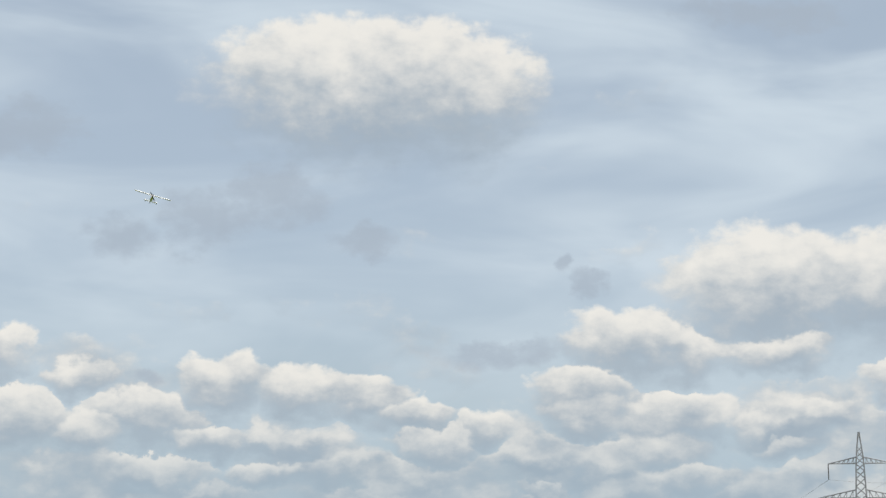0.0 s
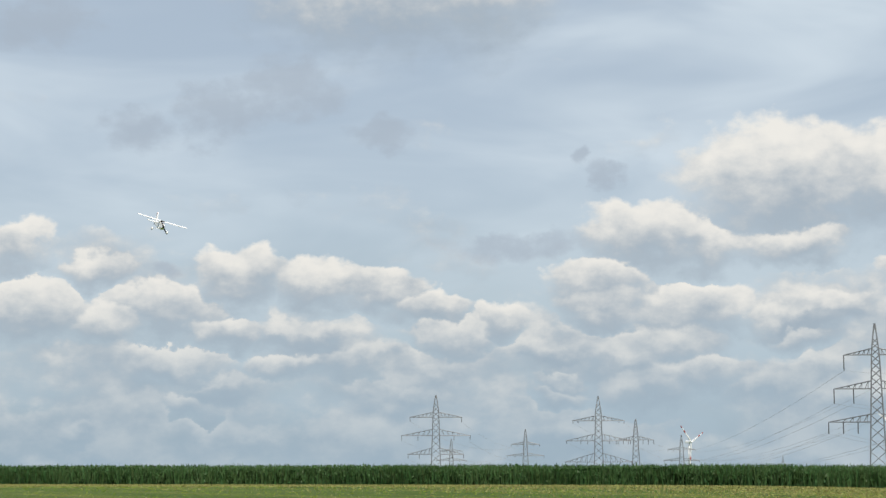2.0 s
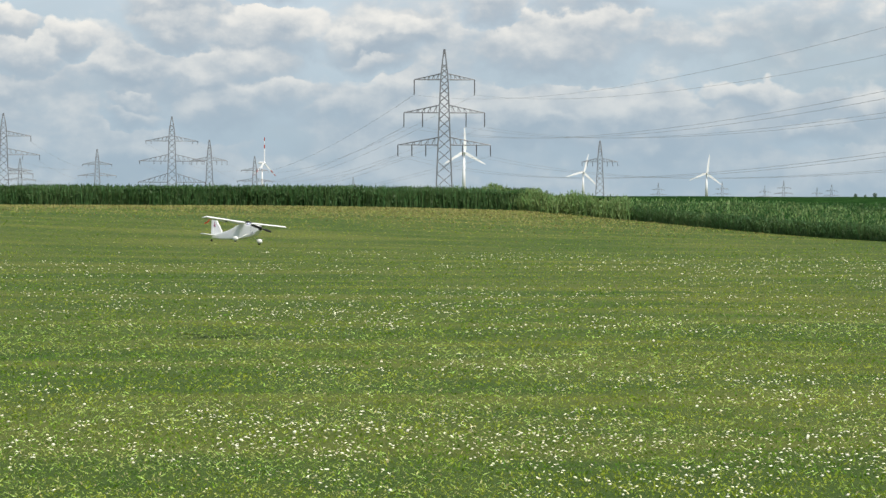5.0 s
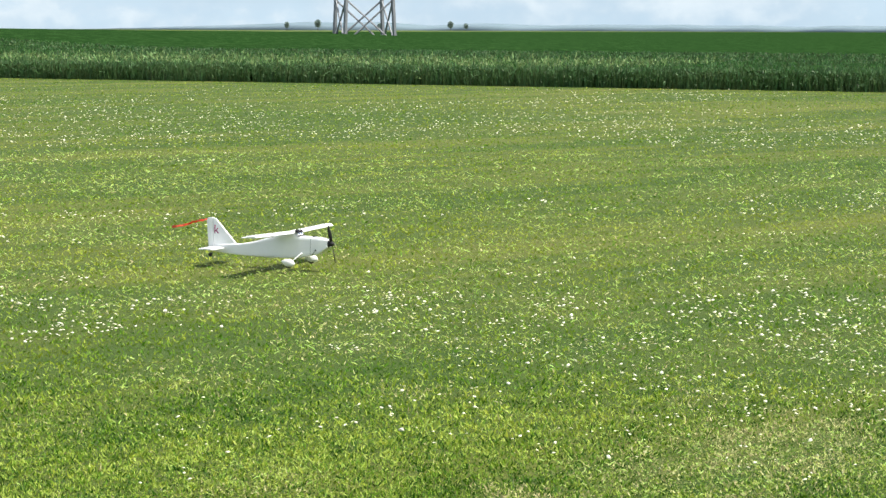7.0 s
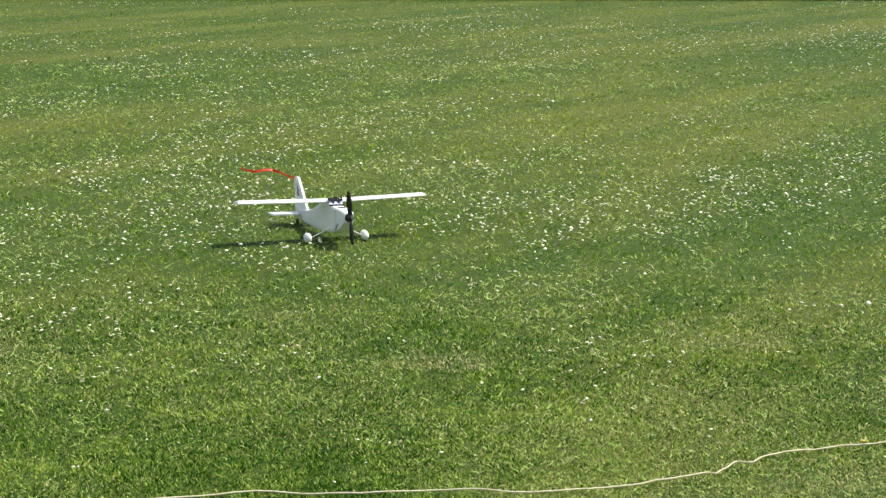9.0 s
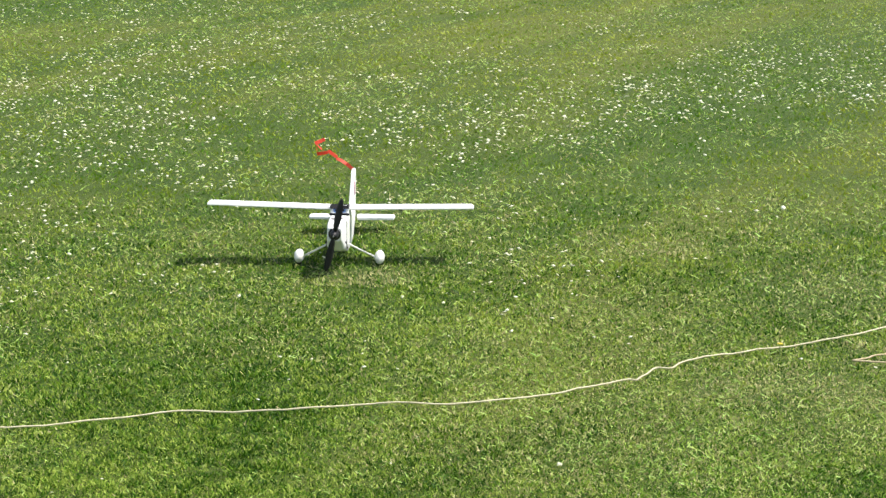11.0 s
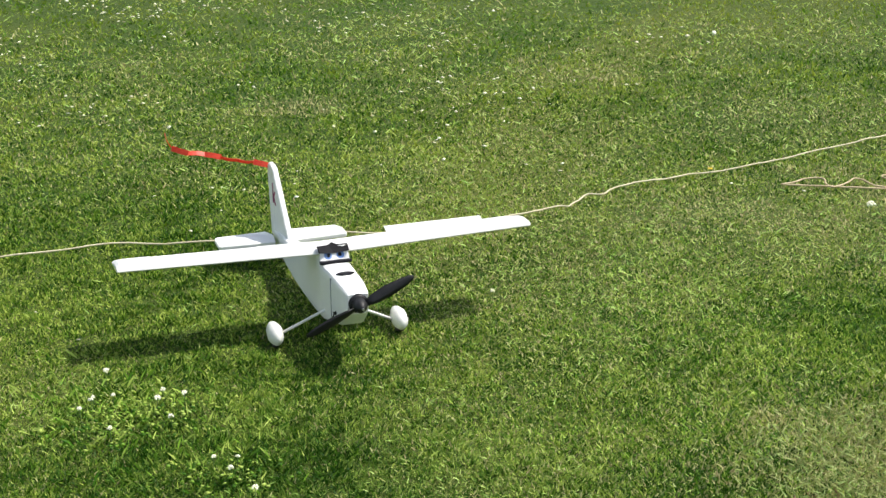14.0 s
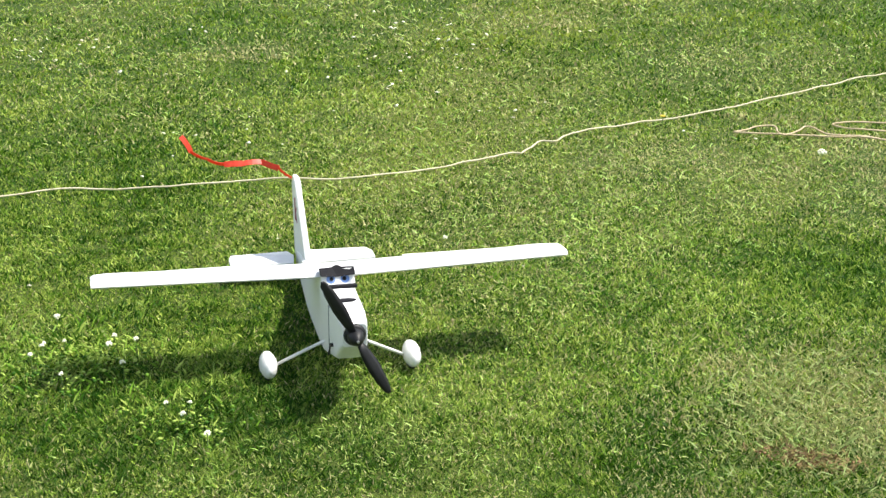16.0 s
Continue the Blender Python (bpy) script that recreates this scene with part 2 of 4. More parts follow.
def ground_material():
    """Mown lawn over soil: mower stripes, worn and lush patches, fine blades."""
    m = bpy.data.materials.new("mown_lawn")
    m.use_nodes = True
    n = Nodes(m.node_tree)
    bsdf = n.nodes["Principled BSDF"]
    co = n.add("ShaderNodeTexCoord").outputs["Object"]
    big = n.noise(co, 0.22, 4.0, 0.6, 0.4).outputs[0]
    mid = n.noise(co, 1.6, 5.0, 0.65).outputs[0]
    tiny = n.noise(co, 55.0, 4.0, 0.7).outputs[0]
    far = n.noise(n.vec("MULTIPLY", co, (0.16, 1.0, 1.0)), 0.50, 6.0, 0.62).outputs[0]
    c = n.mix(n.step(mid, 0.35, 0.68), (0.036, 0.074, 0.007), (0.060, 0.099, 0.014))
    c = n.mix(n.step(big, 0.38, 0.66, 0.0, 0.6), c, (0.069, 0.102, 0.017))
    c = n.mix(n.step(far, 0.42, 0.64, 0.0, 0.85), c, (0.133, 0.146, 0.028))
    c = n.mix(n.step(tiny, 0.38, 0.72, 0.0, 0.6), c, (0.023, 0.050, 0.007))
    fleck = n.noise(co, 38.0, 3.0, 0.75).outputs[0]
    c = n.mix(n.step(fleck, 0.54, 0.66, 0.0, 0.45), c, (0.138, 0.179, 0.042))
    n.links.new(c, bsdf.inputs["Base Color"])
    bsdf.inputs["Roughness"].default_value = 0.85
    bsdf.inputs["Specular IOR Level"].default_value = 0.2
    bp = n.add("ShaderNodeBump", {"Strength": 0.8, "Distance": 0.02, "Height": tiny})
    n.links.new(bp.outputs[0], bsdf.inputs["Normal"])
    return m


LAWN = ground_material()


def grass_material(name, dark, mid, pale, each=1.35, streaks=0.36):
    """Living blades: broad mowing streaks, hand-sized tufts, and each blade a little different."""
    m = bpy.data.materials.new(name)
    m.use_nodes = True
    n = Nodes(m.node_tree)
    bsdf = n.nodes["Principled BSDF"]
    co = n.add("ShaderNodeTexCoord").outputs["Object"]
    streak = n.noise(n.vec("MULTIPLY", co, (0.20, 1.0, 1.0)), 0.45, 5.0, 0.62).outputs[0]
    tuft = n.noise(co, 3.2, 4.0, 0.6).outputs[0]
    clump = n.noise(co, 16.0, 3.0, 0.6).outputs[0]
    rnd = n.add("ShaderNodeNewGeometry").outputs["Random Per Island"]
    f = n.math("ADD", n.math("MULTIPLY", n.step(streak, 0.36, 0.66), streaks), n.math("MULTIPLY", n.step(tuft, 0.34, 0.66), 0.46))
    f = n.math("ADD", f, n.math("MULTIPLY", n.step(clump, 0.36, 0.64), 0.44))
    patch = n.noise(n.vec("ADD", co, (7, 3, 0)), 0.9, 3.0, 0.55).outputs[0]
    f = n.math("ADD", f, n.math("MULTIPLY", n.step(patch, 0.36, 0.66), 0.42))
    f = n.math("SUBTRACT", f, 0.37)
    f = n.math("ADD", f, n.math("MULTIPLY", n.math("SUBTRACT", rnd, 0.5), each))
    c = n.mix(n.step(f, 0.0, 0.5), dark, mid)
    c = n.mix(n.step(f, 0.5, 1.1), c, pale)
    n.links.new(c, bsdf.inputs["Base Color"])
    bsdf.inputs["Roughness"].default_value = 0.48
    bsdf.inputs["Specular IOR Level"].default_value = 0.18
    tr = n.add("ShaderNodeBsdfTranslucent", {"Color": c})
    mx = n.add("ShaderNodeMixShader", {0: 0.30, 1: bsdf.outputs[0], 2: tr.outputs[0]})
    n.links.new(mx.outputs[0], n.nodes["Material Output"].inputs[0])
    return m


LUSH = grass_material("lush_blades", (0.055, 0.160, 0.011), (0.225, 0.415, 0.040), (0.510, 0.640, 0.140), 1.6)
GRASS = grass_material("lawn_blades", (0.024, 0.088, 0.005), (0.140, 0.276, 0.018), (0.425, 0.528, 0.100), 1.7, 0.40)
DEEP = grass_material("deep_green_blades", (0.018, 0.070, 0.005), (0.092, 0.205, 0.017), (0.30, 0.42, 0.085), 1.6, 0.30)
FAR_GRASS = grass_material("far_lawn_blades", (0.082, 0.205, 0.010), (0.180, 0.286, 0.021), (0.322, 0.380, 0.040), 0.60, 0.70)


# ---------- mesh helpers ----------
def thing(name, label, category, group="", kind=""):
    return tagged(new(name), label, category, group, kind)


def mesh_from(name, verts, faces, mat, smooth=False):
    me = bpy.data.meshes.new(name)
    me.from_pydata([tuple(v) for v in verts], [], faces)
    me.materials.append(mat)
    if smooth:
        me.polygons.foreach_set("use_smooth", [True] * len(me.polygons))
    me.update()
    return me


def part(name, bm, mat, parent=None, label="", smooth=False):
    me = bpy.data.meshes.new(name)
    bmesh.ops.recalc_face_normals(bm, faces=bm.faces)
    bm.to_mesh(me)
    bm.free()
    me.materials.append(mat)
    if smooth:
        me.polygons.foreach_set("use_smooth", [True] * len(me.polygons))
    ob = new(name, me)
    ob.parent = parent
    return tagged(ob, label)


def stuff(name, verts, tris, mat, label, category, parent=None):
    """Many small pieces in one mesh, from arrays."""
    me = bpy.data.meshes.new(name)
    nv, nf = len(verts), len(tris)
    me.vertices.add(nv)
    me.vertices.foreach_set("co", np.asarray(verts, np.float32).ravel())
    me.loops.add(nf * 3)
    me.loops.foreach_set("vertex_index", np.asarray(tris, np.int32).ravel())
    me.polygons.add(nf)
    me.polygons.foreach_set("loop_start", np.arange(0, nf * 3, 3, dtype=np.int32))
    me.materials.append(mat)
    me.update(calc_edges=True)
    ob = new(name, me)
    ob.parent = parent
    return tagged(ob, label, category, kind="stuff")


def loft(bm, rings, close=True):
    """Skin through rings of equal point count; the ends are capped."""
    made = [[bm.verts.new(p) for p in r] for r in rings]
    for a, b in zip(made, made[1:]):
        k = len(a)
        for i in range(k if close else k - 1):
            bm.faces.new((a[i], a[(i + 1) % k], b[(i + 1) % k], b[i]))
    if close:
        bm.faces.new(made[0][::-1])
        bm.faces.new(made[-1])
    return made


def tube(bm, points, radius, sides=6):
    pts = [Vector(p) for p in points]
    rings = []
    for i, p in enumerate(pts):
        d = (pts[min(i + 1, len(pts) - 1)] - pts[max(i - 1, 0)]).normalized()
        side = d.cross(Vector((0, 0, 1)) if abs(d.z) < 0.9 else Vector((1, 0, 0))).normalized()
        up = side.cross(d)
        r = radius[i] if isinstance(radius, (list, tuple)) else radius
        rings.append([p + (side * math.cos(a) + up * math.sin(a)) * r for a in (2 * math.pi * k / sides for k in range(sides))])
    loft(bm, rings)
    return bm


def box(bm, c, s, bevel=0.0):
    g = bmesh.ops.create_cube(bm, size=1.0, matrix=Matrix.Translation(c) @ Matrix.Diagonal((*s, 1)))
    if bevel:
        bmesh.ops.bevel(bm, geom=list({e for v in g["verts"] for e in v.link_edges}), offset=bevel, segments=2, affect="EDGES", profile=0.5)
    return bm


def rise(x, y):
    """Height of the field: level near the runway, a low swell towards the far hedge."""
    x, y = np.asarray(x), np.asarray(y)
    u = np.clip((y - 0.9 * x - 50.0) / 50.0, 0.0, 1.0)
    return 1.3 * u * u * (3 - 2 * u) * np.clip(1 - (np.hypot(x, y) - 160.0) / 300.0, 0.0, 1.0)


# ---------- ground ----------
def build_ground():
    rad = np.concatenate([np.linspace(0, 20, 41), np.linspace(21, 130, 90), np.geomspace(140, 4800, 26)])
    ang = np.linspace(0, 2 * np.pi, 145)[:-1]
    verts, faces = [(0.0, 0.0, 0.0)], []
    k = len(ang)
    for r in rad[1:]:
        x, y = r * np.sin(ang), r * np.cos(ang)
        z = rise(x, y)
        verts += list(zip(x, y, z))
    for i in range(k):
        faces.append((0, 1 + (i + 1) % k, 1 + i))
    for j in range(len(rad) - 2):
        a, b = 1 + j * k, 1 + (j + 1) * k
        for i in range(k):
            i2 = (i + 1) % k
            faces.append((a + i, a + i2, b + i2, b + i))
    ob = new("ground", mesh_from("ground", verts, faces, LAWN, True))
    ob.data.flip_normals()
    tagged(ob, "mown green lawn runway with worn patches", "lawn", kind="structure")


build_ground()

# the crop's edges: one facing bearing 57 degrees at 53 m, one across the swell at 91 m
EDGE_N = np.array([math.sin(radians(57)), math.cos(radians(57))])
EDGE_T = np.array([EDGE_N[1], -EDGE_N[0]])
EDGE_P, CORNER_T, LEFT_Y = 53.5, -73.6, 91.0


def blades(rng, x, y, z, length, width, lean, way=None):
    """Two-triangle bent blades at the given roots."""
    n = len(x)
    a = rng.uniform(0, 2 * np.pi, n)
    b = rng.uniform(0, 2 * np.pi, n) if way is None else way
    tilt = np.abs(rng.normal(0, lean, n)) if np.isscalar(lean) else lean
    w = width * 0.5
    sx, sy = np.cos(a) * w, np.sin(a) * w
    lx, ly = np.cos(b) * tilt * length, np.sin(b) * tilt * length
    top = np.sqrt(np.maximum(length ** 2 - lx ** 2 - ly ** 2, (0.30 * length) ** 2))
    v = np.zeros((n, 4, 3), np.float32)
    v[:, 0] = np.stack([x - sx, y - sy, z], 1)
    v[:, 1] = np.stack([x + sx, y + sy, z], 1)
    v[:, 2] = np.stack([x + lx * 0.4 + sx * 0.8, y + ly * 0.4 + sy * 0.8, z + top * 0.6], 1)
    v[:, 3] = np.stack([x + lx, y + ly, z + top], 1)
    base = (np.arange(n) * 4)[:, None]
    t = np.concatenate([base + [0, 1, 2], base + [0, 2, 3]], 1).reshape(-1, 3)
    return v.reshape(-1, 3), t


def sector(rng, n, r0, r1, a0, a1):
    r = np.sqrt(rng.uniform(r0 ** 2, r1 ** 2, n))
    a = np.radians(rng.uniform(a0, a1, n))
    return r * np.sin(a), r * np.cos(a)


def on_lawn(x, y):
    return (x * EDGE_N[0] + y * EDGE_N[1] < EDGE_P - 0.1) & (y < LEFT_Y - 0.2)


def patches(x, y, scale, seed):
    """Smooth random field in -1..1 from a repeating lattice."""
    lat = np.random.default_rng(int(seed * 10) + 77).uniform(-1, 1, (256, 256))
    u, v = x * scale + 31.7, y * scale + 11.3
    i, j = np.floor(u).astype(int), np.floor(v).astype(int)
    fu, fv = u - i, v - j
    fu, fv = fu * fu * (3 - 2 * fu), fv * fv * (3 - 2 * fv)
    i0, i1, j0, j1 = i % 256, (i + 1) % 256, j % 256, (j + 1) % 256
    a = lat[i0, j0] * (1 - fu) + lat[i1, j0] * fu
    b = lat[i0, j1] * (1 - fu) + lat[i1, j1] * fu
    return a * (1 - fv) + b * fv


def in_view(r, a):
    """The part of the lawn that is worth planting: a wide fan far off, a narrow one close by."""
    lo = np.interp(r, [3, 5.7, 6.0, 8, 9.6, 20, 90], [46, 44, 24, 4, -16, -31, -32])
    return (a > lo) & (a < 88)


def build_lawn():
    rng = np.random.default_rng(11)
    green, broad, dry, deep = [], [], [], []
    for count, a0, r0, r1, t0, t1, size in ((1240000, 11, 2.9, 9.5, 9.5, 5.0, 1.0), (640000, -32, 4.8, 92.0, 4.8, 8.0, 1.25)):
        r = np.exp(rng.uniform(math.log(r0), math.log(r1), count))
        a = rng.uniform(a0, 88, count)
        keep = in_view(r, a) & (rng.uniform(0, 1, count) < np.clip((r - t0) / (t1 - t0), 0, 1))
        r, a = r[keep], np.radians(a[keep])
        x, y = r * np.sin(a), r * np.cos(a)
        keep = on_lawn(x, y)
        x, y, r = x[keep], y[keep], r[keep]
        p = patches(x, y, 1.3, 2.0) + 0.6 * patches(x, y, 0.35, 5.0)
        q = patches(x, y, 17.0, 3.0) + 0.6 * patches(x, y, 41.0, 6.0)
        # one dried-out corner near the bare earth, one stretch (hollow) of longer, darker green in front of the
        # runway's end
        dried = 0.45 * np.exp(-(((x - 3.95) / 0.45) ** 2 + ((y - 0.50) / 0.38) ** 2))
        hollow = np.exp(-(((x - 3.35) / 0.50) ** 2 + ((y - 1.60) / 0.85) ** 2))
        length = 0.0150 * (np.minimum(r, 14) / 5) ** 0.55 * rng.uniform(0.5, 1.3, len(x)) * (1 + 0.25 * p) * (1 + 0.45 * np.clip(q, -1, 1)) * (1 + 0.7 * hollow)
        way = 5.0 * patches(x, y, 13.0, 8.0) + rng.normal(0, 2.0, len(x))
        flat = np.sqrt(rng.uniform(np.interp(r, [8, 16], [0.10, 0.45]), 0.93, len(x)))
        width = 0.0050 * size * (r / 5) ** 0.9 * rng.uniform(0.6, 1.3, len(x))
        v, t = blades(rng, x, y, rise(x, y) - 0.0015, length, width, flat, way)
        spots = np.clip(patches(x, y, 1.1, 12.0) + 0.4 * patches(x, y, 4.0, 14.0) - 0.66, 0, 0.25) * np.interp(r, [6, 12], [1.8, 0.7])
        pale = rng.uniform(0, 1, len(x)) < np.clip((0.13 - 0.22 * p) * np.clip(8.0 / r, 0.25, 1.0) * (1 - 0.9 * hollow) + dried + spots, 0.01, 0.6)
        v = v.reshape(-1, 4, 3)
        lush = ~pale & (rng.uniform(0, 1, len(x)) < 0.9 * hollow)
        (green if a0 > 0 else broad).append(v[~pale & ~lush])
        deep.append(v[lush])
        dry.append(v[pale])
    for name, sets, mat, label, category in (("grass", green, GRASS, "short mown green grass of the runway", "grass"),
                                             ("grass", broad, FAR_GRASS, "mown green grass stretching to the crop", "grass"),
                                             ("lush_grass", deep, DEEP, "deep green longer grass in front of the runway's end", "grass"),
                                             ("dry_grass", dry, DRY_GRASS, "straw-coloured dry clippings among the grass", "dry grass")):
        v = np.concatenate(sets)
        base = (np.arange(len(v)) * 4)[:, None]
        t = np.concatenate([base + [0, 1, 2], base + [0, 2, 3]], 1).reshape(-1, 3)
        stuff(name, v.reshape(-1, 3), t, mat, label, category)


def build_clippings():
    """Pale cut blades lying flat on the turf, thicker where the lawn is dry."""
    rng = np.random.default_rng(41)
    n = 300000
    r = np.exp(rng.uniform(math.log(3.0), math.log(26.0), n))
    a = rng.uniform(-31, 88, n)
    x, y = r * np.sin(np.radians(a)), r * np.cos(np.radians(a))
    p = patches(x, y, 1.3, 2.0) + 0.6 * patches(x, y, 0.35, 5.0) + 0.7 * patches(x, y, 6.0, 15.0)
    hollow = np.exp(-(((x - 3.35) / 0.50) ** 2 + ((y - 1.60) / 0.85) ** 2))
    keep = in_view(r, a) & (rng.uniform(-1.1, 0.8, n) > p + 1.0 * hollow)
    x, y, r = x[keep], y[keep], r[keep]
    n = len(x)
    v, t = blades(rng, x, y, 0.005 + 0.008 * rng.uniform(size=n) * (r / 5) ** 0.5, 0.022 * rng.uniform(0.5, 1.5, n) * (r / 5) ** 0.6, 0.0034 * (r / 5) ** 0.9 * rng.uniform(0.6, 1.3, n), np.sqrt(rng.uniform(0.80, 0.97, n)))
    stuff("clippings", v, t, CLIPPING, "pale cut grass lying on the mown turf", "grass clippings")


def heads(rng, x, y, z, size, mat, name, label, category):
    """Small flattened blossom heads of twelve facets."""
    n = len(x)
    k = 6
    a = np.arange(k) * 2 * np.pi / k
    ring = np.stack([np.cos(a), np.sin(a), np.zeros(k)], 1)
    unit = np.concatenate([ring, [[0, 0, 0.38]], [[0, 0, -0.12]]])
    v = unit[None] * size[:, None, None]
    tilt = rng.normal(0, 0.25, (n, 2))
    v[:, :, 2] += v[:, :, 0] * tilt[:, :1] + v[:, :, 1] * tilt[:, 1:]
    v += np.stack([x, y, z], 1)[:, None]
    tri = [(i, (i + 1) % k, 6) for i in range(k)] + [((i + 1) % k, i, 7) for i in range(k)]
    t = (np.arange(n) * 8)[:, None, None] + np.array(tri)[None]
    return stuff(name, v.reshape(-1, 3), t.reshape(-1, 3), mat, label, category)


def build_flowers():
    rng = np.random.default_rng(5)
    xs, ys, ss = [], [], []
    for n, r0, r1, size in ((5200, 4.6, 12, 0.0062), (72000, 6.5, 55, 0.0078)):
        r = np.exp(rng.uniform(math.log(r0), math.log(r1), n))
        a = rng.uniform(-32, 88, n)
        x, y = r * np.sin(np.radians(a)), r * np.cos(np.radians(a))
        # drifts across the mowing direction, thin near the cord
        p = patches(x * 0.7, y, 0.22, 9.0) + 0.9 * patches(x * 0.8, y, 0.7, 4.0) + 0.95 * patches(x, y, 2.4, 7.0)
        across = x * EDGE_N[0] + y * EDGE_N[1]
        p = p + 1.40 * np.exp(-((across - 32) / 6.0) ** 2) + 0.62 * np.exp(-((across - 13.2) / 2.6) ** 2)
        p = p - 0.86 + 0.42 * np.clip((r - 5) / 6, 0, 1)
        keep = in_view(r, a) & on_lawn(x, y) & (rng.uniform(-0.30, 1.0, len(x)) < p) & (rng.uniform(0, 1, len(x)) < np.clip((r - r0) / (r0 * 0.75), 0.12, 1))
        xs.append(x[keep]), ys.append(y[keep])
        ss.append(size * (r[keep] / 7) ** 0.45 * rng.uniform(0.55, 1.5, keep.sum()))
    x, y, s = np.concatenate(xs), np.concatenate(ys), np.concatenate(ss)
    heads(rng, x, y, rise(x, y) + 0.042, s, PETALS, "clover_flowers", "white clover blossoms scattered over the lawn", "flowers")


build_lawn()
build_clippings()
build_flowers()


# ---------- crop ----------
def build_crop():
    rng = np.random.default_rng(21)
    # canopy sheet behind the edge
    T = np.concatenate([np.linspace(-420, -80, 30), np.linspace(-75, 60, 220), np.linspace(70, 500, 30)])
    D = np.concatenate([np.linspace(0.5, 12, 24), np.linspace(13, 60, 40), np.geomspace(65, 2500, 24)])
    tt, dd = np.meshgrid(T, D, indexing="ij")
    x = EDGE_N[0] * (EDGE_P + dd) + EDGE_T[0] * tt
    y = EDGE_N[1] * (EDGE_P + dd) + EDGE_T[1] * tt
    z = rise(x, y) + 0.53 + rng.normal(0, 0.03, x.shape)
    idx = np.arange(x.size).reshape(x.shape)
    faces = np.stack([idx[:-1, :-1], idx[1:, :-1], idx[1:, 1:], idx[:-1, 1:]], -1).reshape(-1, 4)
    keep = ((tt[:-1, :-1] > CORNER_T - 1) | (dd[:-1, :-1] > 8)).ravel()
    field = thing("crop_field", "dense dark green cereal crop beside the lawn", "crop")
    field["kind"] = "stuff"
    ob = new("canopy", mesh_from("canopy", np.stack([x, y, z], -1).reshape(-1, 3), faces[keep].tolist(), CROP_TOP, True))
    ob.parent = field
    # upright stalks and leaves along the edge, thinning behind it
    n = 46000
    t = rng.uniform(CORNER_T, 40, n)
    d = np.abs(rng.normal(0, 0.9, n)) + rng.uniform(0, 0.15, n)
    sx = EDGE_N[0] * (EDGE_P + d) + EDGE_T[0] * t
    sy = EDGE_N[1] * (EDGE_P + d) + EDGE_T[1] * t
    h = 0.62 * rng.uniform(0.75, 1.1, n) + 0.03 * np.sin(t * 0.7)
    v, f = blades(rng, sx, sy, rise(sx, sy), h, np.full(n, 0.030), 0.16)
    n2 = 100000
    t = rng.uniform(CORNER_T, 50, n2)
    d = 0.5 + 45 * rng.uniform(0, 1, n2) ** 1.7
    lx = EDGE_N[0] * (EDGE_P + d) + EDGE_T[0] * t
    ly = EDGE_N[1] * (EDGE_P + d) + EDGE_T[1] * t
    v2, f2 = blades(rng, lx, ly, rise(lx, ly) + 0.42, 0.24 * rng.uniform(0.6, 1.15, n2), 0.05 + 0.004 * d, 0.6)
    n6 = 60000
    t = rng.uniform(CORNER_T, 40, n6)
    d = rng.uniform(-0.12, 1.0, n6)
    ex, ey = EDGE_N[0] * (EDGE_P + d) + EDGE_T[0] * t, EDGE_N[1] * (EDGE_P + d) + EDGE_T[1] * t
    v6, f6 = blades(rng, ex, ey, rise(ex, ey) + 0.56 * rng.uniform(0.05, 1.0, n6) ** 0.7, 0.17 * rng.uniform(0.5, 1.2, n6), np.full(n6, 0.036), 0.75)
    stuff("stalks", np.concatenate([v, v2, v6]), np.concatenate([f, f2 + len(v), f6 + len(v) + len(v2)]), CROP, "", "", field)
    # taller crop across the swell
    tall = thing("tall_crop", "tall dark green crop behind the far end of the lawn", "crop")
    tall["kind"] = "stuff"
    gx, gy = np.meshgrid(np.linspace(-260, 4, 160), np.concatenate([np.linspace(LEFT_Y + 0.6, 110, 24), np.geomspace(112, 1500, 20)]), indexing="ij")
    gz = rise(gx, gy) + 0.86 + rng.normal(0, 0.06, gx.shape)
    idx = np.arange(gx.size).reshape(gx.shape)
    faces = np.stack([idx[:-1, :-1], idx[1:, :-1], idx[1:, 1:], idx[:-1, 1:]], -1).reshape(-1, 4)
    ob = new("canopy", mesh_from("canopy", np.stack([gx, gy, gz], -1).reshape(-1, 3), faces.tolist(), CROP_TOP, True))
    ob.parent = tall
    n = 38000
    x = rng.uniform(-70, 5, n)
    y = LEFT_Y + np.abs(rng.normal(0, 1.1, n)) + 0.35 * np.sin(x * 0.35)
    h = 1.04 * rng.uniform(0.72, 1.08, n) + 0.07 * patches(x, y, 1.7, 3.0) + 0.05 * patches(x, y, 0.4, 8.0)
    v, f = blades(rng, x, y, rise(x, y), h, np.full(n, 0.055), 0.12)
    n3 = 95000
    x3 = rng.uniform(-70, 5, n3)
    y3 = LEFT_Y + rng.uniform(-0.25, 5.0, n3) + 0.35 * np.sin(x3 * 0.35)
    z3 = rise(x3, y3) + rng.uniform(0.1, 0.98, n3) + 0.06 * patches(x3, y3, 1.7, 3.0)
    v3, f3 = blades(rng, x3, y3, z3, 0.22 * rng.uniform(0.4, 1.1, n3), np.full(n3, 0.06), 0.75)
    stuff("stalks", np.concatenate([v, v3]), np.concatenate([f, f3 + len(v)]), CROP, "", "", tall)
    # a strip of rough yellowish grass before the crop
    n4 = 46000
    x4 = rng.uniform(-60, 16, n4)
    y4 = LEFT_Y - np.abs(rng.normal(0, 8.0, n4)) - 0.2
    ok = on_lawn(x4, y4)
    x4, y4 = x4[ok], y4[ok]
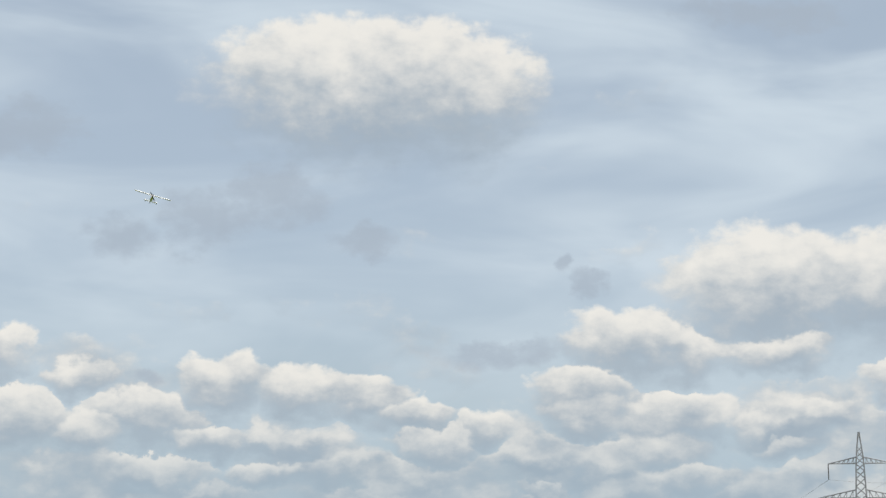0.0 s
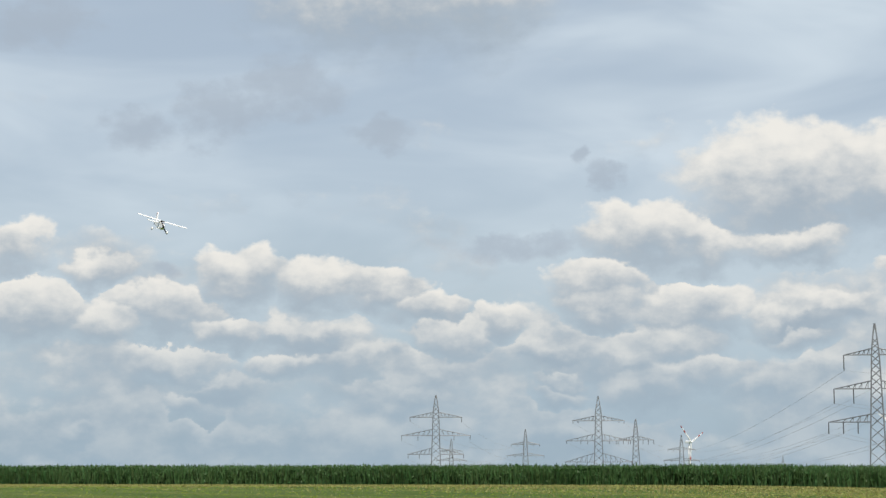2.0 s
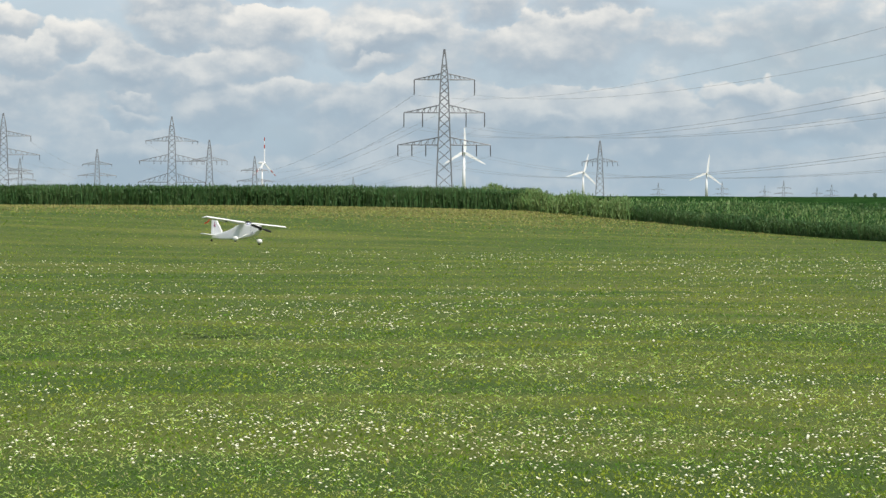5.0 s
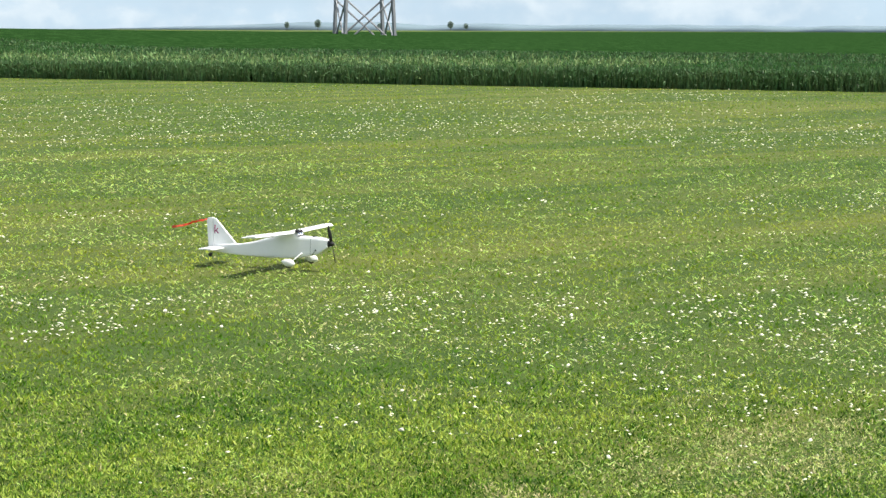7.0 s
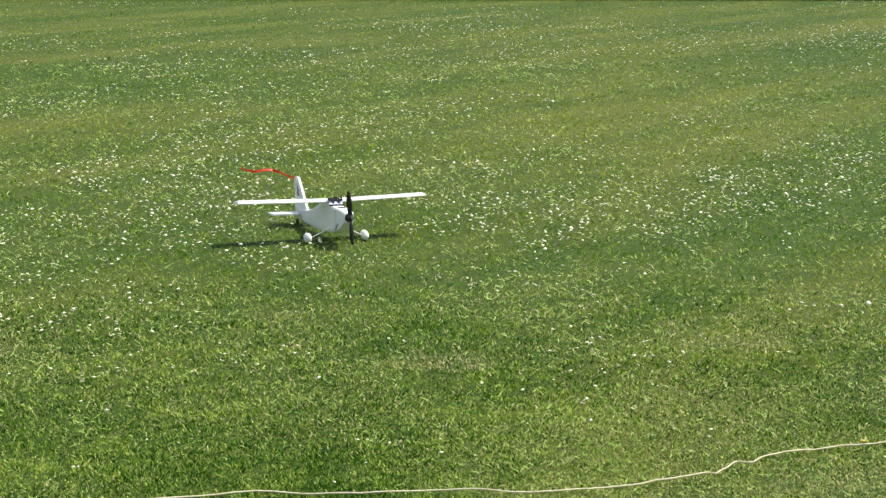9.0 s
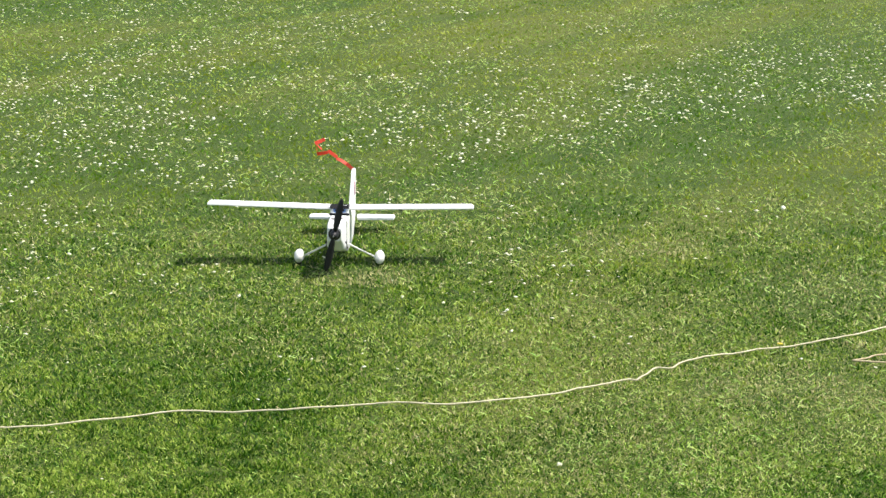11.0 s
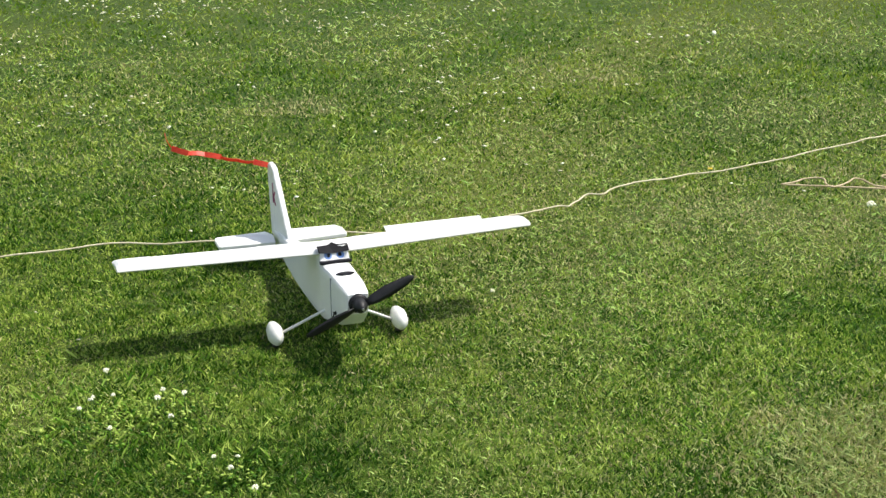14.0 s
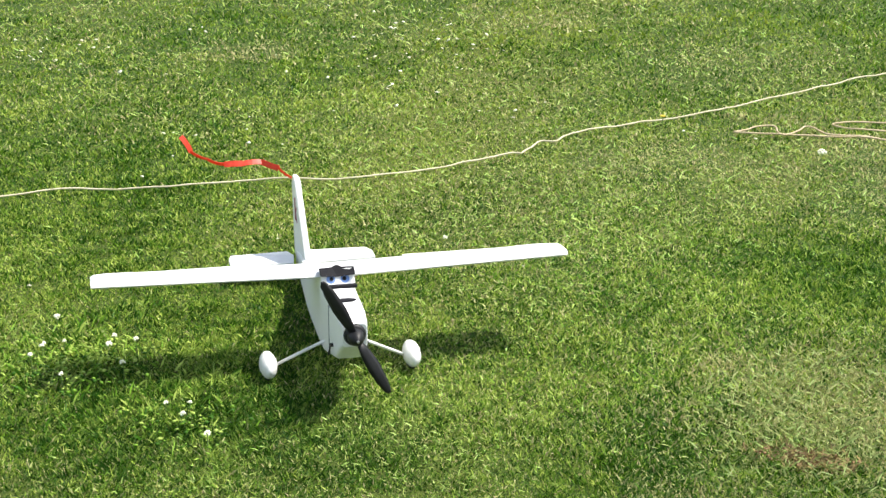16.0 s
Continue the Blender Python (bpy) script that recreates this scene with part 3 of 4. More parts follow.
    v4, f4 = blades(rng, x4, y4, rise(x4, y4), 0.05 * rng.uniform(0.5, 1.3, len(x4)), np.full(len(x4), 0.09), 0.8)
    stuff("rough_grass", v4, f4, ROUGH, "rough yellowish grass along the edge of the crop", "rough grass")
    # weeds at the corner where the two crops meet
    n = 5200
    x = np.concatenate([rng.normal(4.0, 1.6, n // 2), rng.uniform(2.5, 9.0, n // 2)])
    y = (EDGE_P - EDGE_N[0] * x) / EDGE_N[1] + rng.normal(0.6, 0.7, n)
    h = 0.95 * rng.uniform(0.35, 1.1, n) + 0.15 * np.exp(-((x - 3.0) / 0.9) ** 2) + 0.15 * np.sin(x * 3.0)
    # more pale blades among the near crop, added to lighten its top
    m = 7000
    t = rng.uniform(CORNER_T, -15, m)
    d = rng.uniform(0.2, 16, m)
    wx, wy = EDGE_N[0] * (EDGE_P + d) + EDGE_T[0] * t, EDGE_N[1] * (EDGE_P + d) + EDGE_T[1] * t
    x, y = np.concatenate([x, wx]), np.concatenate([y, wy])
    h = np.concatenate([h, 0.72 * rng.uniform(0.5, 1.12, m)])
    h = np.maximum(h, 0.3)
    v, f = blades(rng, x, y, rise(x, y), h, np.full(len(x), 0.04), 0.2)
    # their leaves
    k = rng.integers(0, len(x), 60000)
    lx, ly = x[k] + rng.normal(0, 0.10, len(k)), y[k] + rng.normal(0, 0.10, len(k))
    v5, f5 = blades(rng, lx, ly, rise(lx, ly) + h[k] * rng.uniform(0.25, 1.0, len(k)), 0.16 * rng.uniform(0.5, 1.3, len(k)), np.full(len(k), 0.06), 0.7)
    v, f = np.concatenate([v, v5]), np.concatenate([f, f5 + len(v)])
    stuff("weeds", v, f, WEED, "pale green tall weeds at the corner of the crop, pale blades lightening its top", "weeds")


build_crop()


# ---------- power line ----------
def strut(bm, a, b, w):
    a, b = Vector(a), Vector(b)
    d = (b - a).normalized()
    s = d.cross(Vector((0.3, 0.9, 0.2))).normalized() * w
    u = d.cross(s)
    ra = [a + s, a + u, a - s, a - u]
    rb = [b + s, b + u, b - s, b - u]
    loft(bm, [ra, rb])


def tower_half(z, top, foot, waist):
    """Half width of the mast at height z: straight legs, then the slender peak."""
    f = z / top
    if f < 0.82:
        return foot + (waist - foot) * f / 0.82
    return waist + (0.2 - waist) * (f - 0.82) / 0.18


def pylon(height, arms, foot=3.3, waist=1.4, w=0.2, label="grey lattice steel power pylon"):
    """A lattice mast with crossarms [(height, half span, depth, hanging places, drop)] and insulators."""
    base = thing("power_pylon", label, "power pylon", "pylons of the power lines")
    bm = bmesh.new()
    levels = [0.0]
    while levels[-1] < height * 0.93:
        levels.append(levels[-1] + max(1.7 * tower_half(levels[-1], height, foot, waist), 1.6))
    levels[-1] = height
    corners = [(1, 1), (1, -1), (-1, -1), (-1, 1)]
    for z0, z1 in zip(levels, levels[1:]):
        a, b = tower_half(z0, height, foot, waist), tower_half(z1, height, foot, waist)
        for i, (cx, cy) in enumerate(corners):
            nx, ny = corners[(i + 1) % 4]
            strut(bm, (cx * a, cy * a, z0), (cx * b, cy * b, z1), w)
            strut(bm, (cx * a, cy * a, z0), (nx * b, ny * b, z1), w * 0.45)
            strut(bm, (nx * a, ny * a, z0), (cx * b, cy * b, z1), w * 0.45)
    part("mast", bm, GALVANISED, base)
    for z, half, depth, places, hang in arms:
        bm = bmesh.new()
        a = tower_half(z, height, foot, waist)
        for s in (-1, 1):
            tip = Vector((s * half, 0, z))
            roots = [Vector((s * a, a, z)), Vector((s * a, -a, z))]
            tops = [Vector((s * a * 0.9, a * 0.9, z + depth)), Vector((s * a * 0.9, -a * 0.9, z + depth))]
            for r in roots + tops:
                strut(bm, r, tip, w * 0.6)
            for k in range(1, 6):
                f, g = k / 6, (k - 0.5) / 6
                strut(bm, roots[0].lerp(tip, f), roots[1].lerp(tip, f), w * 0.35)
                for r, t in zip(roots, tops):
                    strut(bm, r.lerp(tip, f), t.lerp(tip, g), w * 0.4)
                    strut(bm, r.lerp(tip, g), t.lerp(tip, g), w * 0.35)
        arm = part("crossarm", bm, GALVANISED, base)
        for p in places:
            for s in (-1, 1):
                bm = bmesh.new()
                tube(bm, [(s * p, 0, z - 0.1), (s * p, 0, z - hang)], 0.22, 6)
                part("insulator", bm, INSULATOR, arm, "dark hanging insulator string")
    return base


def height_at(el, d):
    return EYE.z + d * math.tan(radians(el))


def stand(az, d):
    p = toward(az, 0) * d
    return p.x, p.y


def place_pylon(model, model_h, az, el_top, d, turn=0.0):
    """A copy of a model on the ground, sunk where the land falls away behind the crop."""
    x, y = stand(az, d)
    z = height_at(el_top, d) - model_h
    return copy_thing(model, pose(x, y, min(z, 0.0), 0, 0, -az + turn))


def sagging(a, b, sag, n=24):
    a, b = Vector(a), Vector(b)
    return [a.lerp(b, i / n) - Vector((0, 0, 4 * sag * (i / n) * (1 - i / n))) for i in range(n + 1)]


def build_power_lines():
    # the near mast stands on the ground; arms hang from a mast 57 m high
    dE = 690.0
    hE = height_at(4.80, dE)
    big = pylon(hE, [(hE * 0.800, dE * 0.0173, 2.4, (dE * 0.0172,), 6.0), (hE * 0.583, dE * 0.0231, 3.0, (dE * 0.023, dE * 0.0124), 5.6),
                     (hE * 0.371, dE * 0.0265, 3.0, (dE * 0.0264, dE * 0.0184, dE * 0.0105), 4.4)], w=0.26)
    big.matrix_basis = pose(*stand(0.03, dE), 0, 0, 0, 0)
    mid = pylon(59.8, [(41.9, 19.3, 3.6, (18.8, 15.0), 2.0), (27.2, 24.0, 5.0, (23.4, 13.0, 8.0), 2.4), (11.7, 24.8, 6.5, (24.2, 16.0, 8.5), 2.4)],
                foot=3.6, waist=2.0, w=0.34, label="grey lattice power pylon with three wide crossarms")
    mid.matrix_basis = pose(*stand(-8.80, 1300), height_at(2.56, 1300) - 59.8, 0, 0, 8.80)
    even = pylon(60.0, [(44.0, 19.0, 3.6, (18.6,), 3.4), (30.8, 25.0, 4.5, (24.6, 13.0), 3.4), (17.4, 20.5, 4.5, (20.0, 12.0), 3.0)],
                 foot=3.6, waist=2.0, w=0.34, label="grey lattice power pylon with three drooping crossarms")
    even.matrix_basis = pose(*stand(-14.08, 1270), height_at(2.61, 1270) - 60.0, 0, 0, 14.08)
    small = pylon(48.0, [(33.4, 13.9, 2.6, (13.6, 8.0), 1.8), (22.6, 18.2, 2.6, (17.8, 10.0), 1.8)], w=0.36, label="grey lattice power pylon with two crossarms")
    small.matrix_basis = pose(*stand(-11.17, 1700), height_at(1.50, 1700) - 48, 0, 0, 11.17)
    place_pylon(small, 48.0, -13.58, 1.19, 2100)
    place_pylon(small, 48.0, -6.14, 1.30, 1800)
    place_pylon(small, 48.0, -2.94, 0.62, 3100)
    single = pylon(46.0, [(30.2, 13.6, 2.8, (13.4, 9.5, 5.5), 3.4)], w=0.34, label="dark lattice power pylon with one crossarm")
    single.matrix_basis = pose(*stand(-7.60, 1350), height_at(1.82, 1350) - 46, 0, 0, 7.60)
    place_pylon(single, 46.0, 5.11, 1.83, 1330)
    for az, el, d in ((7.0, 0.46, 3900), (9.05, 0.50, 3700), (10.4, 0.38, 4200), (11.0, 0.54, 3600), (12.05, 0.33, 4300), (12.5, 0.42, 4100)):
        place_pylon(small, 48.0, az, el, d)
    # the next mast of the near line, away to the side
    dN = 230.0
    azN = 33.0
    copy_thing(big, pose(*stand(azN, dN), 0, 0, 0, -20))
    # conductors
    nx, ny = stand(azN, dN)
    ex, ey = stand(0.03, dE)
    ix, iy = stand(-6.17, 1800)
    wires = []
    for z, offs in ((hE * 0.800 - 6, (dE * 0.0172,)), (hE * 0.583 - 5.6, (dE * 0.023, dE * 0.0124)), (hE * 0.371 - 4.4, (dE * 0.0264, dE * 0.0184))):
        for o in offs:
            for s in (-1, 1):
                c, sn = math.cos(radians(-20)), math.sin(radians(-20))
                wires.append((sagging((ex + s * o, ey, z), (nx + s * o * c, ny + s * o * sn, z), 11.0), 0.032))
                wires.append((sagging((ex + s * o, ey, z), (ix + s * o * 0.8, iy, z * 0.62), 9.0), 0.05))
    ax, ay = stand(-14.08, 1270)
    bx, by = stand(-11.18, 1700)
    cx, cy = stand(-8.80, 1300)
    for s in (-1, 1):
        for z, o in ((40.2, 18.5), (26.5, 24), (13.0, 20)):
            wires.append((sagging((ax + s * o, ay, z), (bx + s * o * 0.8, by, z * 0.7), 8.0), 0.05))
            wires.append((sagging((cx + s * o, cy, z), (ix + s * o * 0.8, iy, z * 0.7), 8.0), 0.05))
    for pts, r in wires:
        bm = tube(bmesh.new(), pts, r, 4)
        tagged(part("power_cable", bm, CABLE), "thin grey overhead cable sagging between pylons", "cable", "cables of the power lines")


build_power_lines()

ROTORS = []


def wind_turbine(az, el_hub, d, radius, yaw, phase, striped=False):
    x, y = stand(az, d)
    hub = height_at(el_hub, d)
    base = thing("wind_turbine", "white three-bladed wind turbine far behind the field", "wind turbine", "wind turbines on the horizon")
    base.matrix_basis = pose(x, y, 0, 0, 0, -az + yaw)
    slim = 0.6 if striped else 1.0
    bm = bmesh.new()
    tube(bm, [(0, 0, 0), (0, 0, hub * 0.5), (0, 0, hub - 1.5)], [3.4 * slim, 2.7 * slim, 1.9 * slim], 12)
    part("tower", bm, TOWER_WHITE, base, smooth=True)
    bm = bmesh.new()
    box(bm, (0, 1.5, hub), (4.4, 10, 4.4), 1.0)
    part("nacelle", bm, TOWER_WHITE, base)
    rotor = new("rotor")
    rotor.parent = base
    rotor.matrix_basis = pose(0, -5.0, hub)
    bm = bmesh.new()
    bmesh.ops.create_uvsphere(bm, u_segments=12, v_segments=8, radius=2.2)
    part("hub", bm, TOWER_WHITE, rotor, smooth=True)
    for k in range(3):
        bm = bmesh.new()
        rings = []
        for f, c in ((0.02, 2.4), (0.12, 5.4), (0.3, 4.8), (0.6, 3.4), (0.85, 2.4), (1.0, 1.0)):
            z, c = f * radius, c * slim
            rings.append([(-c * 0.35, -0.5 * (1.1 - f), z), (c * 0.65, -0.2, z), (c * 0.65, 0.2, z), (-c * 0.35, 0.5 * (1.1 - f), z)])
        loft(bm, rings)
        ob = part("blade", bm, TOWER_WHITE, rotor)
        ob.matrix_basis = pose(0, 0, 0, 0, 120 * k, 0)
        for f0, f1, c0, c1 in ((0.58, 0.72, 3.7, 3.1), (0.88, 1.005, 2.5, 1.3)) if striped else ():
            bm = bmesh.new()
            loft(bm, [[(-c * 0.24, -0.7, f * radius), (c * 0.42, -0.5, f * radius), (c * 0.42, 0.5, f * radius), (-c * 0.24, 0.7, f * radius)] for f, c in ((f0, c0), (f1, c1))])
            part("band", bm, BLADE_RED, ob, "red warning band")
    ROTORS.append((rotor, hub, phase))


wind_turbine(0.68, 1.46, 3000, 42, 10, 32)
wind_turbine(4.57, 0.82, 4000, 42, 15, 47)
wind_turbine(8.55, 0.78, 4000, 42, 5, 40)
wind_turbine(-5.90, 1.08, 3200, 46, 60, 32, True)


def build_tree(az, d, h):
    rng = np.random.default_rng(int(az * 100))
    x, y = stand(az, d)
    base = thing("tree", "small green tree on the horizon, leaves paled for haze", "tree", "trees on the horizon")
    base.matrix_basis = pose(x, y, 0)
    bm = bmesh.new()
    tube(bm, [(0, 0, 0), (0, 0, h * 0.4), (0.3, 0, h * 0.75)], [h * 0.03, h * 0.022, h * 0.008], 7)
    for k in range(5):
        a = k * 2.4
        tube(bm, [(0, 0, h * (0.3 + 0.07 * k)), (math.cos(a) * h * 0.2, math.sin(a) * h * 0.2, h * (0.5 + 0.08 * k))], [h * 0.012, h * 0.004], 5)
    part("trunk", bm, BARK, base)
    n = 900
    u = rng.normal(0, 1, (n, 3))
    u = u / np.linalg.norm(u, axis=1)[:, None] * rng.uniform(0.4, 1.0, (n, 1)) ** 0.6
    p = u * [h * 0.3, h * 0.3, h * 0.36] + [0, 0, h * 0.64] + rng.normal(0, h * 0.03, (n, 3))
    v, f = blades(rng, p[:, 0], p[:, 1], p[:, 2], np.full(n, h * 0.09), np.full(n, h * 0.06), 1.0)
    ob = stuff("crown", v, f, LEAVES, "", "", base)
    ob["kind"] = ""
    del ob["kind"]


for az, d, h in ((13.25, 2300, 7), (13.55, 2400, 6), (13.85, 2300, 8), (30.5, 2600, 12), (31.5, 2500, 15), (33.5, 2700, 11), (35.8, 2600, 14), (36.3, 2600, 11)):
    build_tree(az, d, h)


def build_hill():
    bm = bmesh.new()
    rings = []
    for i in range(61):
        az = 24 + i * 0.8
        h = 16 + 26 * max(0.0, noise.noise(Vector((az * 0.13, 1.7, 0)))) + 9 * noise.noise(Vector((az * 0.5, 4.0, 0)))
        h = max(h, 4.0) * min(1.0, i / 8, (60 - i) / 8)
        a, b, c = toward(az, 0) * 4300, toward(az, 0) * 4600, toward(az, 0) * 4750
        rings.append([(a.x, a.y, 0), (b.x, b.y, h), (c.x, c.y, h * 0.8), (c.x, c.y, -2)])
    loft(bm, rings)
    tagged(part("backdrop_hills", bm, HILL, smooth=True), "low hills on the horizon, coloured blue for haze", "hills", kind="structure")


build_hill()


# ---------- cords on the lawn ----------
ROPE = [(3.80, 4.30), (4.02, 3.95), (4.252, 3.622), (4.456, 3.323), (4.699, 3.042), (4.857, 2.721), (5.024, 2.489), (5.119, 2.24), (5.327, 1.996), (5.457, 1.88),
        (5.60, 1.787), (5.623, 1.748), (5.755, 1.728), (5.782, 1.670), (5.897, 1.640), (6.08, 1.505), (6.165, 1.43), (6.331, 1.267),
        (6.556, 1.116), (6.762, 0.965), (6.948, 0.86), (7.177, 0.68), (7.6, 0.35), (8.1, 0.05)]


def smooth_line(points, per=6):
    pts = [Vector((*p, 0.0)) if len(p) == 2 else Vector(p) for p in points]
    out = []
    for i in range(len(pts) - 1):
        p0, p1, p2, p3 = pts[max(i - 1, 0)], pts[i], pts[i + 1], pts[min(i + 2, len(pts) - 1)]
        for k in range(per):
            t = k / per
            out.append(0.5 * ((2 * p1) + (p2 - p0) * t + (2 * p0 - 5 * p1 + 4 * p2 - p3) * t * t + (3 * p1 - p0 - 3 * p2 + p3) * t ** 3))
    return out + [pts[-1]]


def cord(name, points, mat, radius, label, lift=0.022, wobble=0.012):
    pts = []
    for i, p in enumerate(smooth_line(points)):
        w = noise.noise(Vector((p.x * 7, p.y * 7, 3.3)))
        v = noise.noise(Vector((p.x * 16, p.y * 16, 8.1)))
        k = 1 - lift / EYE.z
        pts.append((p.x * k + w * wobble, p.y * k + v * wobble, lift + 0.008 * w + p.z))
    bm = tube(bmesh.new(), pts, radius, 6)
    tagged(part(name, bm, mat, smooth=True), label, "cord")


cord("rope", ROPE, CORD, 0.0030, "long cream nylon cord lying across the lawn")
cord("tangled_cord", [(6.115, 1.100), (6.20, 1.035), (6.235, 0.985), (6.15, 0.93), (6.165, 0.90), (6.262, 0.853), (6.215, 0.78), (6.21, 0.72), (6.21, 0.62),
                      (6.215, 0.52), (6.30, 0.44), (6.42, 0.50), (6.44, 0.60), (6.37, 0.765), (6.33, 0.76), (6.30, 0.66), (6.36, 0.50), (6.28, 0.36), (6.22, 0.50), (6.19, 0.74), (6.155, 0.90), (6.11, 1.095)],
     OLD_CORD, 0.0032, "tangled loops of thin tan cord on the lawn", wobble=0.02)


def build_small_plants():
    rng = np.random.default_rng(8)
    spots = [(3.55, 2.392), (3.49, 2.386), (3.414, 2.248), (3.679, 2.25), (3.535, 2.145), (3.68, 2.191), (3.738, 2.466), (3.354, 1.931), (3.374, 1.876), (3.237, 1.757), (5.955, 0.756),
             (6.446, 4.342), (6.343, 2.985), (4.685, 1.694), (3.32, 1.86), (3.57, 2.40), (3.60, 2.36), (3.62, 2.24)]
    for i, (x, y) in enumerate(spots):
        big = (x, y) == (5.955, 0.756)
        base = thing("daisy", "white clover blossom on a short stem in the grass", "flower", "blossoms near the cord")
        base.matrix_basis = pose(x * 0.976, y * 0.976, 0, 0, 0, i * 37)
        bm = bmesh.new()
        tube(bm, [(0, 0, 0), (0.003, 0.002, 0.045)], 0.0012, 5)
        part("stem", bm, WEED, base)
        bm = bmesh.new()
        r = 0.014 if big else 0.0052 + 0.0035 * rng.uniform()
        for k in range(14):
            a, e = k * 2.399, -0.3 + 1.6 * (k / 14)
            c = Vector((math.cos(a) * math.cos(e), math.sin(a) * math.cos(e), math.sin(e) * 0.8)) * r * 0.72
            size = r * rng.uniform(0.22, 0.46)
            bmesh.ops.create_icosphere(bm, subdivisions=1, radius=size, matrix=Matrix.Translation(c * rng.uniform(0.8, 1.35) + Vector((0.003, 0.002, 0.048))))
        part("blossom", bm, PETALS, base)
    base = thing("dandelion", "small yellow dandelion flower beside the cord", "flower")
    base.matrix_basis = pose(6.10, 1.36, 0)
    bm = bmesh.new()
    for k in range(16):
        a = k * 2.399
        bmesh.ops.create_icosphere(bm, subdivisions=1, radius=0.003, matrix=Matrix.Translation((math.cos(a) * 0.002 * k ** 0.5, math.sin(a) * 0.002 * k ** 0.5, 0.04)))
    part("blossom", bm, YELLOW, base)
    bm = bmesh.new()
    tube(bm, [(0, 0, 0), (0, 0, 0.04)], 0.0015, 5)
    part("stem", bm, WEED, base)
    # leafy tufts of longer, brighter grass
    xs, ys, hs = [], [], []
    for cx, cy, n, r, h in ((3.50, 2.30, 500, 0.14, 0.045), (3.34, 1.90, 350, 0.11, 0.04), (4.45, 1.10, 2600, 0.30, 0.019), (4.9, 1.15, 1500, 0.27, 0.019), (3.75, 1.0, 1200, 0.24, 0.019), (3.9, 0.7, 1500, 0.24, 0.019), (4.6, 0.7, 1500, 0.27, 0.019)):
        xs.append(rng.normal(cx, r, n)), ys.append(rng.normal(cy, r, n)), hs.append(h * rng.uniform(0.6, 1.2, n))
    x, y, h = map(np.concatenate, (xs, ys, hs))
    v, f = blades(rng, x, y, np.zeros(len(x)), h, np.full(len(x), 0.005), rng.uniform(0.55, 0.95, len(x)))
    stuff("lush_tufts", v, f, LUSH, "lush brighter tufts in the short grass", "grass tufts")
    # straw lying on the grass beside the bare earth
    k = rng.integers(0, 3, 2600)
    x = np.array([3.66, 3.70, 4.0])[k] + rng.normal(0, 0.14, len(k))
    y = np.array([0.40, 0.46, 0.50])[k] + rng.normal(0, 0.14, len(k))
    v, f = blades(rng, x, y, np.full(len(x), 0.008), 0.030 * rng.uniform(0.5, 1.3, len(x)), np.full(len(x), 0.0032), rng.uniform(0.75, 0.98, len(x)))
    stuff("straw", v, f, STRAW, "pale straw lying on the grass", "straw")
    # withered brown blades round the bare earth
    n = 480
    x, y = rng.normal(3.57, 0.028, n), rng.normal(0.43, 0.055, n)
    v, f = blades(rng, x, y, np.full(n, 0.006), 0.026 * rng.uniform(0.5, 1.3, n), np.full(n, 0.0034), rng.uniform(0.6, 0.97, n))
    stuff("withered_grass", v, f, WITHERED, "withered brown grass round a bare spot", "dry grass")
    # clover leaves round the blossoms
    k = rng.integers(0, 4, 420)
    x = np.array([3.45, 3.52, 3.30, 3.60])[k] * 0.976 + rng.normal(0, 0.07, len(k))
    y = np.array([2.27, 2.36, 1.87, 2.20])[k] * 0.976 + rng.normal(0, 0.07, len(k))
    heads(rng, x, y, 0.022 + 0.016 * rng.uniform(size=len(k)), 0.0055 * rng.uniform(0.6, 1.3, len(k)), LUSH, "clover_leaves", "small green clover leaves round the blossoms", "clover")
    # bare earth with clods
    bm = bmesh.new()
    for k in range(60):
        a, r = rng.uniform(0, 6.28), 0.10 * rng.uniform() ** 0.5
        s = rng.uniform(0.002, 0.0055)
        g = bmesh.ops.create_icosphere(bm, subdivisions=1, radius=s, matrix=Matrix.Translation((3.57 + r * math.cos(a) * 0.5, 0.43 + r * math.sin(a) * 1.2, 0.014)) @ Matrix.Diagonal((1, 1, 0.6, 1)))
        for vv in g["verts"]:
            vv.co += Vector(rng.normal(0, s * 0.12, 3))
    tagged(part("earth_clods", bm, DIRT), "crumbs of bare brown earth in the grass", "earth", kind="stuff")


build_small_plants()


# ---------- model aeroplane ----------
LOW = 0.008


